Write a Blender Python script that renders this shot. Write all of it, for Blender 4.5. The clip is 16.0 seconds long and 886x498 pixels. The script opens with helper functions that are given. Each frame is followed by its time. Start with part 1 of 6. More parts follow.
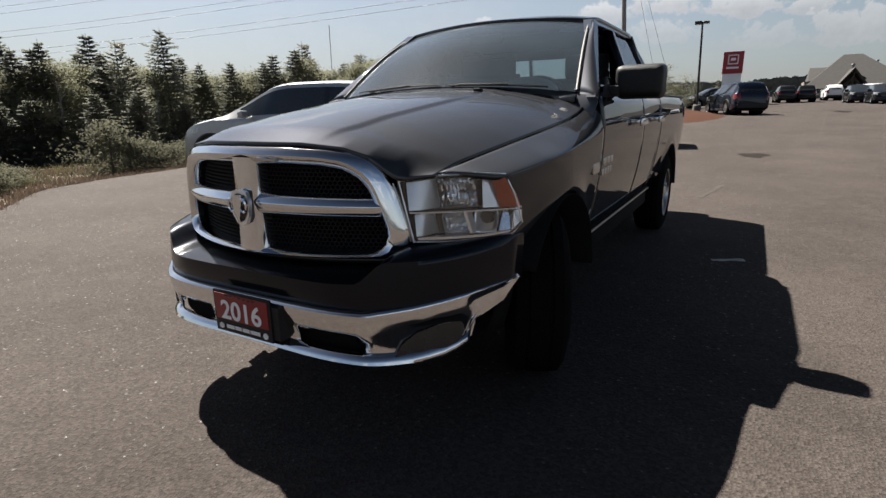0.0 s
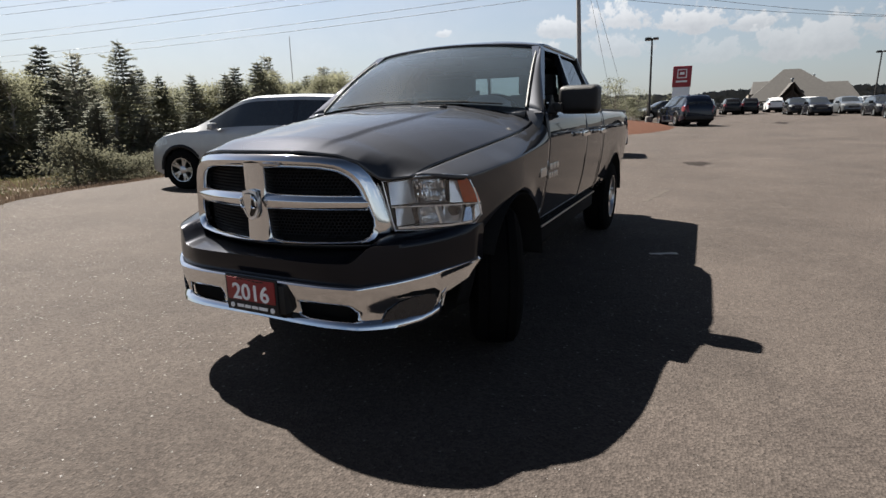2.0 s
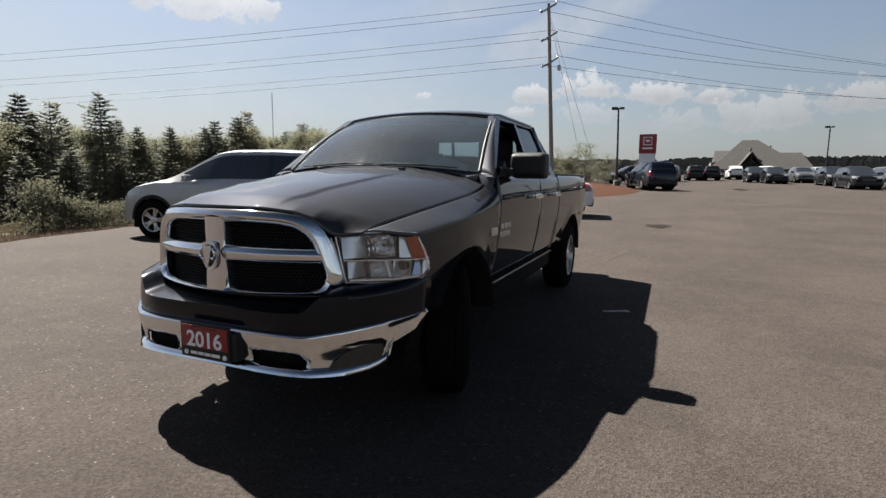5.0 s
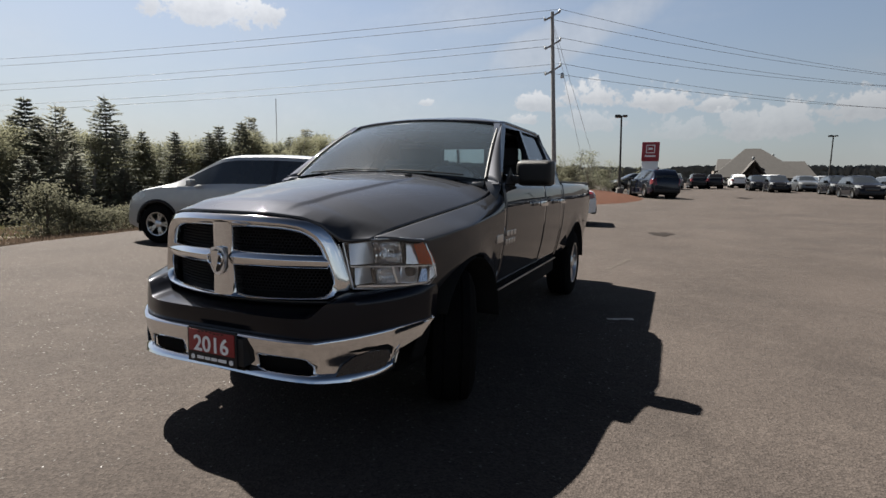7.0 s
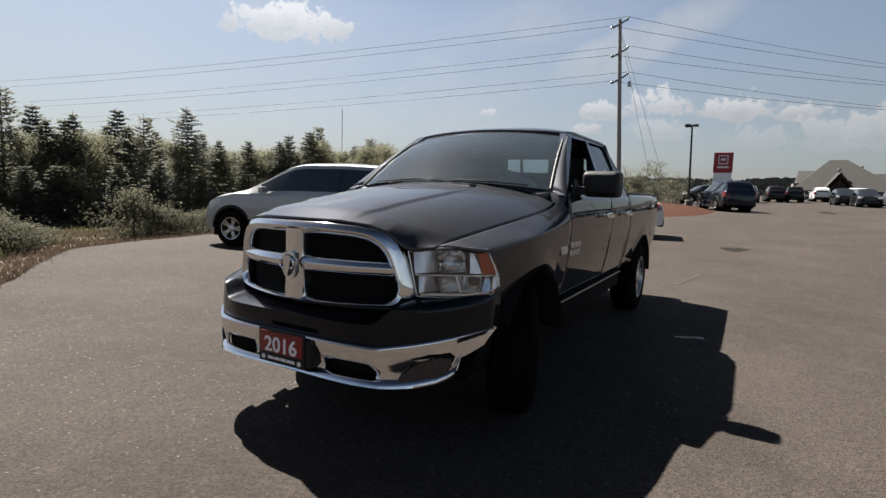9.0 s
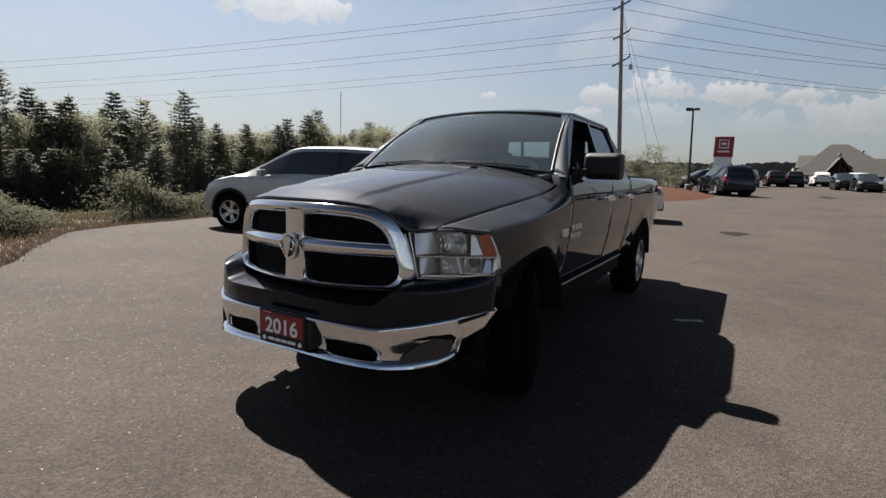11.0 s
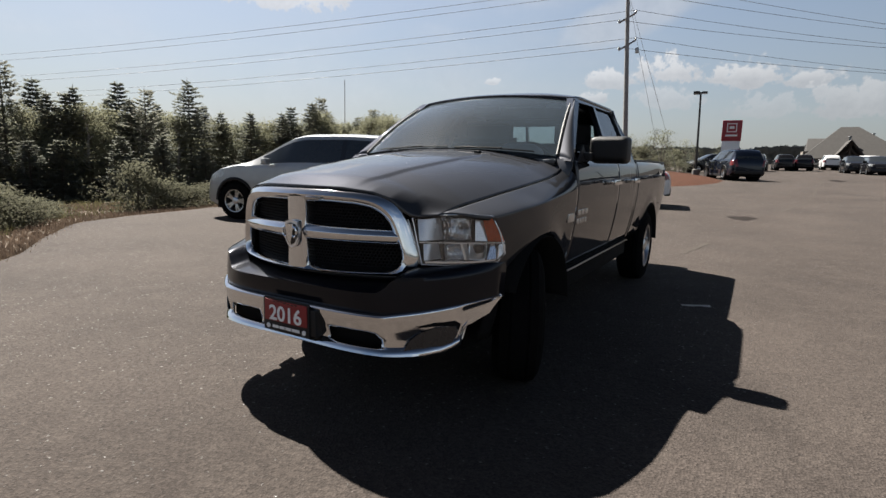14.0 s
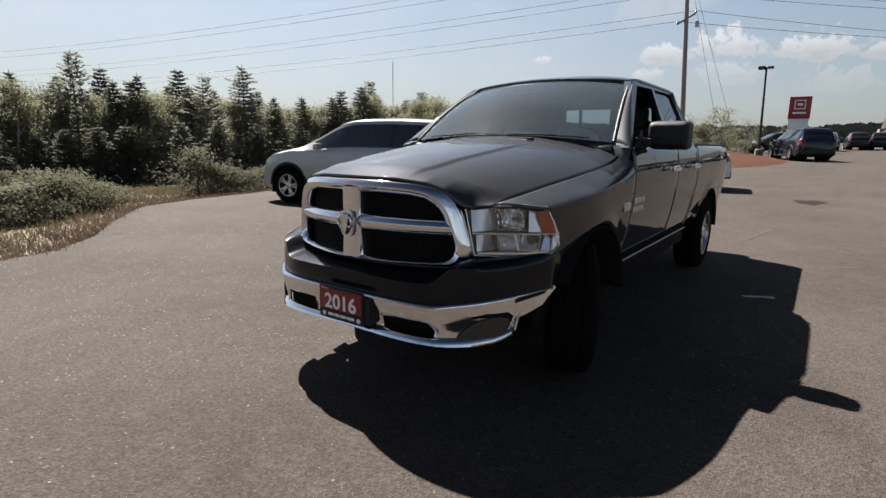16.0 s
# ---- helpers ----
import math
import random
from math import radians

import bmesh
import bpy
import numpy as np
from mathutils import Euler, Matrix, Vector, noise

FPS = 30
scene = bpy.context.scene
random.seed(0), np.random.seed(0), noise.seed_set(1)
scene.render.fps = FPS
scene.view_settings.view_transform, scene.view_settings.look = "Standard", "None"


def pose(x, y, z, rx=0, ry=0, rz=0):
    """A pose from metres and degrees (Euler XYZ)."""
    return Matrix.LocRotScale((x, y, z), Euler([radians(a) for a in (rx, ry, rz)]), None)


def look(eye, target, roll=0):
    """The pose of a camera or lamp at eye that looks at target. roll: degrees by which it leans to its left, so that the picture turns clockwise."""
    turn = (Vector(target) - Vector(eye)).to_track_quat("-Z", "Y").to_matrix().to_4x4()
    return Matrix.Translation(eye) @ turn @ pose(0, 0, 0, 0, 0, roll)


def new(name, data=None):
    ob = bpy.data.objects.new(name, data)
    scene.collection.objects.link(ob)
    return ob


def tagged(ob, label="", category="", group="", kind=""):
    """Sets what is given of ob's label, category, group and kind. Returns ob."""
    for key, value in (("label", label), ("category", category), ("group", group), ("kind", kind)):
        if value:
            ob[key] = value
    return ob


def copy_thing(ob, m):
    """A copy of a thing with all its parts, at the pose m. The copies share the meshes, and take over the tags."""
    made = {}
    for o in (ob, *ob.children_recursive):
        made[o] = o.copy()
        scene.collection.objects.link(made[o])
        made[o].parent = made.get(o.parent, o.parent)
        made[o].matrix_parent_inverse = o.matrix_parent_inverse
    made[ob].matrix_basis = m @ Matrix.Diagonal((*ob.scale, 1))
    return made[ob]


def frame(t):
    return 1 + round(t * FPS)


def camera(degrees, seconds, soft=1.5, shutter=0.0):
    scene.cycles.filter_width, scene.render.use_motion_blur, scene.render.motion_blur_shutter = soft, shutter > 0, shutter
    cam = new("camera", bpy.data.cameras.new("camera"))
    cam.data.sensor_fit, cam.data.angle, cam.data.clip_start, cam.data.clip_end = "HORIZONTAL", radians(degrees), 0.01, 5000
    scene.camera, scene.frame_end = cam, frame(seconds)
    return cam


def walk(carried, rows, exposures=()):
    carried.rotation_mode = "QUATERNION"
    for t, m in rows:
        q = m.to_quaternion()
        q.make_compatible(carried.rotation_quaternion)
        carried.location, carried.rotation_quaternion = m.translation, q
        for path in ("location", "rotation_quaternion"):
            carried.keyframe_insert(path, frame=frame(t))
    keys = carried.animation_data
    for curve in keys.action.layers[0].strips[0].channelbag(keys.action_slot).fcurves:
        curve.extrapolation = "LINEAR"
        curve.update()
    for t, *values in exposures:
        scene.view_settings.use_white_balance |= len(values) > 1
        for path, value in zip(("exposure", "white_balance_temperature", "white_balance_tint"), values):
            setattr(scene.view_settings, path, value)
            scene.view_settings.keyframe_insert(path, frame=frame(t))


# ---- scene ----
cam = camera(80.0, 16.0, soft=1.5)
PATH = [
    (0, (1.729, -1.303, 1.282), (0.738, 0.357, 0.769), -1.0),
    (0.5, (1.808, -1.381, 1.292), (0.688, 0.18, 0.738), -3.3),
    (1, (1.843, -1.51, 1.322), (0.745, 0.107, 0.897), -1.7),
    (1.5, (1.842, -1.663, 1.286), (0.779, -0.044, 0.789), -0.6),
    (2, (1.93, -1.744, 1.297), (1.052, -0.011, 0.821), -1.0),
    (2.5, (2.045, -1.802, 1.289), (1.179, -0.049, 0.872), 2.1),
    (3, (2.128, -1.871, 1.299), (1.104, -0.192, 0.936), 2.2),
    (3.5, (2.13, -1.907, 1.325), (1.078, -0.231, 1.034), 1.3),
    (4, (2.118, -1.894, 1.323), (1.113, -0.189, 1.04), 1.1),
    (4.5, (2.126, -1.841, 1.322), (1.313, -0.035, 1.044), 0.6),
    (7, (2.104, -1.855, 1.325), (1.285, -0.047, 1.079), 1.1),
    (7.5, (2.075, -1.88, 1.328), (1.062, -0.172, 1.088), 2.6),
    (8, (2.064, -1.899, 1.324), (1.009, -0.218, 1.08), 2.8),
    (8.5, (2.07, -1.9, 1.334), (1.001, -0.221, 1.139), 2.7),
    (9, (2.082, -1.873, 1.328), (1.065, -0.165, 1.111), 1.8),
    (9.5, (2.078, -1.866, 1.322), (1.081, -0.149, 1.078), 1.4),
    (10, (2.069, -1.872, 1.315), (1.07, -0.16, 1.048), 1.7),
    (12.5, (2.07, -1.862, 1.31), (1.041, -0.17, 1.027), 2.0),
    (13, (2.054, -1.859, 1.308), (1.006, -0.18, 1.021), 2.0),
    (13.5, (2.051, -1.849, 1.307), (1.013, -0.163, 1.021), 1.5),
    (14, (2.063, -1.84, 1.299), (1.04, -0.152, 0.977), 1.3),
    (14.5, (2.075, -1.841, 1.303), (1.09, -0.131, 0.982), 1.5),
    (15, (2.058, -1.84, 1.321), (1.062, -0.145, 0.954), 2.1),
    (15.5, (2.026, -1.85, 1.337), (0.883, -0.256, 0.95), 1.5),
    (16, (2.03, -1.845, 1.338), (0.868, -0.265, 0.947), 0.8),
]
walk(cam, [(t, look(eye, target, roll)) for t, eye, target, roll in PATH], exposures=((0.0, 1.86), (0.5, 2.20), (1.0, 2.12), (1.5, 2.03), (2.0, 2.07), (2.5, 2.0), (3.0, 1.98), (3.5, 1.93), (7.0, 1.83), (9.0, 1.77), (12.5, 1.81), (14.0, 1.85), (16.0, 1.97)))

# ---- world, sun, exposure ----
SUN_WAY = Vector((-1.01, 0.46, 1.40)).normalized()
sun_el = math.asin(SUN_WAY.z)
sun_az = math.atan2(SUN_WAY.x, SUN_WAY.y)

world = bpy.data.worlds.new("sky")
scene.world = world
world.use_nodes = True
wn, wl = world.node_tree.nodes, world.node_tree.links
wn.clear()
w_out = wn.new("ShaderNodeOutputWorld")
w_bg = wn.new("ShaderNodeBackground")
w_sky = wn.new("ShaderNodeTexSky")
w_sky.sky_type = "NISHITA"
w_sky.sun_disc = False
w_sky.sun_elevation = sun_el
w_sky.sun_rotation = sun_az
w_sky.dust_density = 1.2
w_sky.air_density = 1.0
w_bg.inputs["Strength"].default_value = 0.030
wl.new(w_bg.outputs[0], w_out.inputs["Surface"])
# broken fair-weather cloud over the sky, thicker low down
w_co = wn.new("ShaderNodeTexCoord")
w_sep = wn.new("ShaderNodeSeparateXYZ")
wl.new(w_co.outputs["Generated"], w_sep.inputs[0])


def w_math(op, a, b=0.0):
    n = wn.new("ShaderNodeMath")
    n.operation = op
    for i, v in enumerate((a, b)):
        if isinstance(v, (int, float)):
            n.inputs[i].default_value = v
        else:
            wl.new(v, n.inputs[i])
    return n.outputs[0]


def w_clouds(scale, lo, hi, stretch, seed, detail=9.0):
    m = wn.new("ShaderNodeMapping")
    m.inputs["Scale"].default_value = (1, 1, stretch)
    m.inputs["Location"].default_value = (seed, seed * 0.37, 0)
    wl.new(w_co.outputs["Generated"], m.inputs[0])
    n = wn.new("ShaderNodeTexNoise")
    n.inputs["Scale"].default_value = scale
    n.inputs["Detail"].default_value = detail
    n.inputs["Roughness"].default_value = 0.55
    wl.new(m.outputs[0], n.inputs["Vector"])
    r = wn.new("ShaderNodeMapRange")
    r.interpolation_type = "SMOOTHSTEP"
    r.inputs["From Min"].default_value, r.inputs["From Max"].default_value = lo, hi
    wl.new(n.outputs["Fac"], r.inputs["Value"])
    return r.outputs[0]


def w_node(op, *args):
    n = wn.new("ShaderNodeMath")
    n.operation = op
    for i, v in enumerate(args):
        if isinstance(v, (int, float)):
            n.inputs[i].default_value = v
        else:
            wl.new(v, n.inputs[i])
    return n.outputs[0]


def w_noise(scale, detail, rough=0.55):
    n = wn.new("ShaderNodeTexNoise")
    n.inputs["Scale"].default_value, n.inputs["Detail"].default_value, n.inputs["Roughness"].default_value = scale, detail, rough
    wl.new(w_co.outputs["Generated"], n.inputs["Vector"])
    return w_node("SUBTRACT", n.outputs["Fac"], 0.5)


w_az = w_node("MULTIPLY", w_node("ARCTAN2", w_sep.outputs["X"], w_sep.outputs["Y"]), 57.2958)
w_el = w_node("MULTIPLY", w_node("ARCSINE", w_sep.outputs["Z"]), 57.2958)
edge = w_node("ADD", w_node("MULTIPLY", w_noise(26.0, 8.0, 0.60), 2.6), w_node("MULTIPLY", w_noise(95.0, 5.0, 0.6), 1.1))
# bearing, foot height, half width, height, opacity of each heap (degrees)
HEAPS = ((-15.0, 7.7, 3.4, 1.9, 0.9), (-9.2, 8.0, 3.8, 2.6, 1.0), (-2.4, 7.4, 5.2, 2.4, 1.0), (1.9, 7.2, 2.4, 1.5, 0.9),
         (-9.0, 5.6, 3.6, 2.4, 0.6), (-0.3, 4.7, 3.4, 2.2, 0.5), (6.6, 4.4, 4.6, 3.8, 0.8), (13.5, 5.6, 5.0, 3.2, 0.9), (22.0, 6.5, 5.0, 3.0, 0.9), (-26.4, 8.0, 1.2, 0.8, 0.8), (-16.6, 6.3, 1.9, 1.2, 0.8),
         (-47.6, 14.2, 6.4, 3.6, 1.0), (35.0, 9.0, 7.0, 4.0, 0.9), (58.0, 11.0, 8.0, 5.0, 0.9))
puffs, lift = None, None
for a0, e0, ra, h, k in HEAPS:
    dx = w_node("DIVIDE", w_node("SUBTRACT", w_az, a0), ra)
    up = w_node("DIVIDE", w_node("SUBTRACT", w_el, e0 + 0.30 * h), 0.75 * h)
    dn = w_node("DIVIDE", w_node("SUBTRACT", e0 + 0.30 * h, w_el), 0.34 * h)
    dz = w_node("MAXIMUM", up, dn)
    r = w_node("SQRT", w_node("ADD", w_node("MULTIPLY", dx, dx), w_node("MULTIPLY", dz, dz)))
    r = w_node("ADD", r, edge)
    m = wn.new("ShaderNodeMapRange")
    m.interpolation_type = "SMOOTHSTEP"
    m.inputs["From Min"].default_value, m.inputs["From Max"].default_value = 1.0, 0.62
    m.inputs["To Max"].default_value = k
    wl.new(r, m.inputs["Value"])
    top = w_node("MULTIPLY", m.outputs[0], up)
    puffs = m.outputs[0] if puffs is None else w_node("MAXIMUM", puffs, m.outputs[0])
    lift = top if lift is None else w_node("MAXIMUM", lift, top)
# scattered heaps over the rest of the sky, behind and beside
rest = w_clouds(7.0, 0.525, 0.605, 2.4, 3.1)
aside = wn.new("ShaderNodeMapRange")
aside.inputs["From Min"].default_value, aside.inputs["From Max"].default_value = 95.0, 115.0
wl.new(w_node("ABSOLUTE", w_node("ADD", w_az, 20.0)), aside.inputs["Value"])
rest = w_math("MULTIPLY", rest, aside.outputs[0])
veil = w_clouds(2.2, 0.42, 0.85, 3.0, 7.7, 5.0)
low = wn.new("ShaderNodeMapRange")
low.inputs["From Min"].default_value, low.inputs["From Max"].default_value = 0.46, 0.26
wl.new(w_sep.outputs["Z"], low.inputs["Value"])
puffs = w_math("MAXIMUM", puffs, w_math("MULTIPLY", rest, low.outputs[0]))
clear = wn.new("ShaderNodeMapRange")
clear.inputs["From Min"].default_value, clear.inputs["From Max"].default_value = 0.75, 0.35
wl.new(w_sep.outputs["Z"], clear.inputs["Value"])
veil = w_math("MULTIPLY", veil, clear.outputs[0])
# haze and cloud are brighter towards the sun and opposite it than across
w_dot = wn.new("ShaderNodeVectorMath")
w_dot.operation = "DOT_PRODUCT"
wl.new(w_co.outputs["Generated"], w_dot.inputs[0])
w_dot.inputs[1].default_value = SUN_WAY
glow = wn.new("ShaderNodeMapRange")
glow.inputs["From Min"].default_value, glow.inputs["From Max"].default_value = 0.0, 0.65
glow.inputs["To Min"].default_value, glow.inputs["To Max"].default_value = 0.62, 1.08
wl.new(w_math("ABSOLUTE", w_math("SUBTRACT", w_dot.outputs["Value"], 0.20)), glow.inputs["Value"])


def w_glow(colour):
    n = wn.new("ShaderNodeVectorMath")
    n.operation = "SCALE"
    if isinstance(colour, tuple):
        n.inputs[0].default_value = colour
    else:
        wl.new(colour, n.inputs[0])
    wl.new(glow.outputs[0], n.inputs["Scale"])
    return n.outputs[0]


# one long slanting streak of high cloud
s_el = w_node("SUBTRACT", w_el, w_node("ADD", 14.6, w_node("MULTIPLY", w_node("ADD", w_az, 12.0), 0.30)))
s_az = w_node("DIVIDE", w_node("ADD", w_az, 12.0), 11.0)
s_r = w_node("ADD", w_node("MULTIPLY", w_node("MULTIPLY", s_el, s_el), 0.16), w_node("MULTIPLY", s_az, s_az))
streak = wn.new("ShaderNodeMapRange")
streak.interpolation_type = "SMOOTHSTEP"
streak.inputs["From Min"].default_value, streak.inputs["From Max"].default_value = 1.1, 0.0
streak.inputs["To Max"].default_value = 0.55
wl.new(w_node("ADD", s_r, w_node("MULTIPLY", w_noise(9.0, 6.0), 2.2)), streak.inputs["Value"])
cover = w_math("MAXIMUM", puffs, w_math("MAXIMUM", streak.outputs[0], w_math("MULTIPLY", veil, 0.55)))
# pale haze towards the horizon
haze = wn.new("ShaderNodeMapRange")
haze.inputs["From Min"].default_value, haze.inputs["From Max"].default_value = 0.42, 0.0
haze.inputs["To Max"].default_value = 0.72
wl.new(w_sep.outputs["Z"], haze.inputs["Value"])
h_mix = wn.new("ShaderNodeMix")
h_mix.data_type = "RGBA"
wl.new(haze.outputs[0], h_mix.inputs["Factor"])
# the clear sky deepens towards the zenith
deep = wn.new("ShaderNodeMapRange")
deep.inputs["From Min"].default_value, deep.inputs["From Max"].default_value = 0.30, 0.95
deep.inputs["To Min"].default_value, deep.inputs["To Max"].default_value = 1.0, 0.15
wl.new(w_sep.outputs["Z"], deep.inputs["Value"])
sky_deep = wn.new("ShaderNodeVectorMath")
sky_deep.operation = "SCALE"
wl.new(w_sky.outputs[0], sky_deep.inputs[0])
wl.new(deep.outputs[0], sky_deep.inputs["Scale"])
wl.new(sky_deep.outputs[0], h_mix.inputs["A"])
wl.new(w_glow((4.55, 4.85, 5.25)), h_mix.inputs["B"])
shade = wn.new("ShaderNodeMix")
shade.data_type = "RGBA"
lit = wn.new("ShaderNodeMapRange")
lit.inputs["From Min"].default_value, lit.inputs["From Max"].default_value = -0.35, 0.55
wl.new(w_node("ADD", lift, w_node("MULTIPLY", edge, 0.35)), lit.inputs["Value"])
wl.new(lit.outputs[0], shade.inputs["Factor"])
shade.inputs["A"].default_value = (5.2, 5.4, 5.8, 1)
shade.inputs["B"].default_value = (8.6, 8.7, 8.9, 1)
w_mix = wn.new("ShaderNodeMix")
w_mix.data_type = "RGBA"
wl.new(w_math("MULTIPLY", cover, 0.85), w_mix.inputs["Factor"])
wl.new(h_mix.outputs["Result"], w_mix.inputs["A"])
wl.new(w_glow(shade.outputs["Result"]), w_mix.inputs["B"])
wl.new(w_mix.outputs["Result"], w_bg.inputs["Color"])

sun_data = bpy.data.lights.new("sun", "SUN")
sun_data.energy = 5.0
sun_data.angle = radians(0.55)
sun_data.color = (1.0, 0.95, 0.87)
sun = new("sun", sun_data)
sun.matrix_world = look(SUN_WAY * 200, (0, 0, 0))

# ---- mesh helpers ----


def mesh_of(verts, faces, smooth=True, sharp=35):
    me = bpy.data.meshes.new("m")
    me.from_pydata([tuple(v) for v in verts], [], faces)
    me.validate()
    if smooth:
        me.shade_smooth()
        me.set_sharp_from_angle(angle=radians(sharp))
    return me


def from_bm(bm, smooth=True, sharp=35):
    bmesh.ops.recalc_face_normals(bm, faces=bm.faces)
    me = bpy.data.meshes.new("m")
    bm.to_mesh(me)
    bm.free()
    if smooth:
        me.shade_smooth()
        me.set_sharp_from_angle(angle=radians(sharp))
    return me


def part(name, me, material, parent=None, label="", thick=0.0, side=-1.0):
    """Links a mesh (or bmesh) as one object under a thing or a part."""
    if isinstance(me, bmesh.types.BMesh):
        me = from_bm(me)
    me.name = name
    if material is not None:
        me.materials.clear()
        me.materials.append(material)
    ob = new(name, me)
    if parent is not None:
        ob.parent = parent
    if label:
        ob["label"] = label
    if thick:
        s = ob.modifiers.new("thickness", "SOLIDIFY")
        s.thickness, s.offset = thick, side
        s.use_even_offset = False
    return ob


def thing(name, m, label, category, group="", kind=""):
    e = new(name)
    e.empty_display_size = 0.1
    e.matrix_world = m
    return tagged(e, label, category, group, kind)


def sheet(fn, nu, nv, flip=False, skip=None, sharp=40):
    """An open sheet from fn(u, v), u and v in 0..1; skip(i, j) leaves a cell out."""
    vs = [fn(i / nu, j / nv) for j in range(nv + 1) for i in range(nu + 1)]
    fs = []
    for j in range(nv):
        for i in range(nu):
            if skip and skip(i, j):
                continue
            a = j * (nu + 1) + i
            f = (a, a + 1, a + nu + 2, a + nu + 1)
            fs.append(f[::-1] if flip else f)
    return mesh_of(vs, fs, sharp=sharp)


def box_bm(lo, hi, bevel=0.0, seg=2, bm=None):
    own = bm is None
    bm = bm or bmesh.new()
    r = bmesh.ops.create_cube(bm, size=1)
    for v in r["verts"]:
        v.co = Vector(((lo[k] + hi[k]) / 2 + v.co[k] * (hi[k] - lo[k]) for k in range(3)))
    if bevel:
        es = list({e for v in r["verts"] for e in v.link_edges})
        bmesh.ops.bevel(bm, geom=es, offset=bevel, segments=seg, affect="EDGES", profile=0.6)
    return bm


def lathe_bm(profile, seg, axis="x", bm=None, centre=(0, 0, 0)):
    """Turns (along, radius) rows round an axis."""
    bm = bm or bmesh.new()
    rings = []
    for a, r in profile:
        ring = []
        for k in range(seg):
            t = 2 * math.pi * k / seg
            c, s = r * math.cos(t), r * math.sin(t)
            p = {"x": (a, c, s), "y": (c, a, s), "z": (c, s, a)}[axis]
            ring.append(bm.verts.new((p[0] + centre[0], p[1] + centre[1], p[2] + centre[2])))
        rings.append(ring)
    for r0, r1 in zip(rings, rings[1:]):
        for k in range(seg):
            bm.faces.new((r0[k], r0[(k + 1) % seg], r1[(k + 1) % seg], r1[k]))
    return bm


def tube_bm(points, radius, seg=8, bm=None, closed=False, taper=None):
    bm = bm or bmesh.new()
    pts = [Vector(p) for p in points]
    rings = []
    n = len(pts)
    for i, p in enumerate(pts):
        a = pts[(i - 1) % n] if (i or closed) else p
        b = pts[(i + 1) % n] if (i < n - 1 or closed) else p
        d = (b - a).normalized()
        up = Vector((0, 0, 1)) if abs(d.z) < 0.9 else Vector((1, 0, 0))
        s = d.cross(up).normalized()
        t = s.cross(d)
        r = radius if taper is None else radius + (taper - radius) * i / max(1, n - 1)
        rings.append([bm.verts.new(p + r * (math.cos(2 * math.pi * k / seg) * s + math.sin(2 * math.pi * k / seg) * t)) for k in range(seg)])
    loops = list(zip(rings, rings[1:] + rings[:1])) if closed else list(zip(rings, rings[1:]))
    for r0, r1 in loops:
        for k in range(seg):
            bm.faces.new((r0[k], r0[(k + 1) % seg], r1[(k + 1) % seg], r1[k]))
    if not closed:
        bm.faces.new(rings[0][::-1])
        bm.faces.new(rings[-1])
    return bm


def plate_bm(outline, fn, thick, bm=None):
    """A flat outline of 2D points laid into space by fn(a, b, depth), with thickness."""
    bm = bm or bmesh.new()
    f = [bm.verts.new(fn(a, b, 0.0)) for a, b in outline]
    k = [bm.verts.new(fn(a, b, thick)) for a, b in outline]
    n = len(f)
    bm.faces.new(f)
    bm.faces.new(k[::-1])
    for i in range(n):
        bm.faces.new((f[i], k[i], k[(i + 1) % n], f[(i + 1) % n]))
    return bm


def lerp(x, xs, ys):
    return float(np.interp(x, xs, ys))


def smooth(a, b, x):
    t = min(1.0, max(0.0, (x - a) / (b - a)))
    return t * t * (3 - 2 * t)


# ---- materials ----


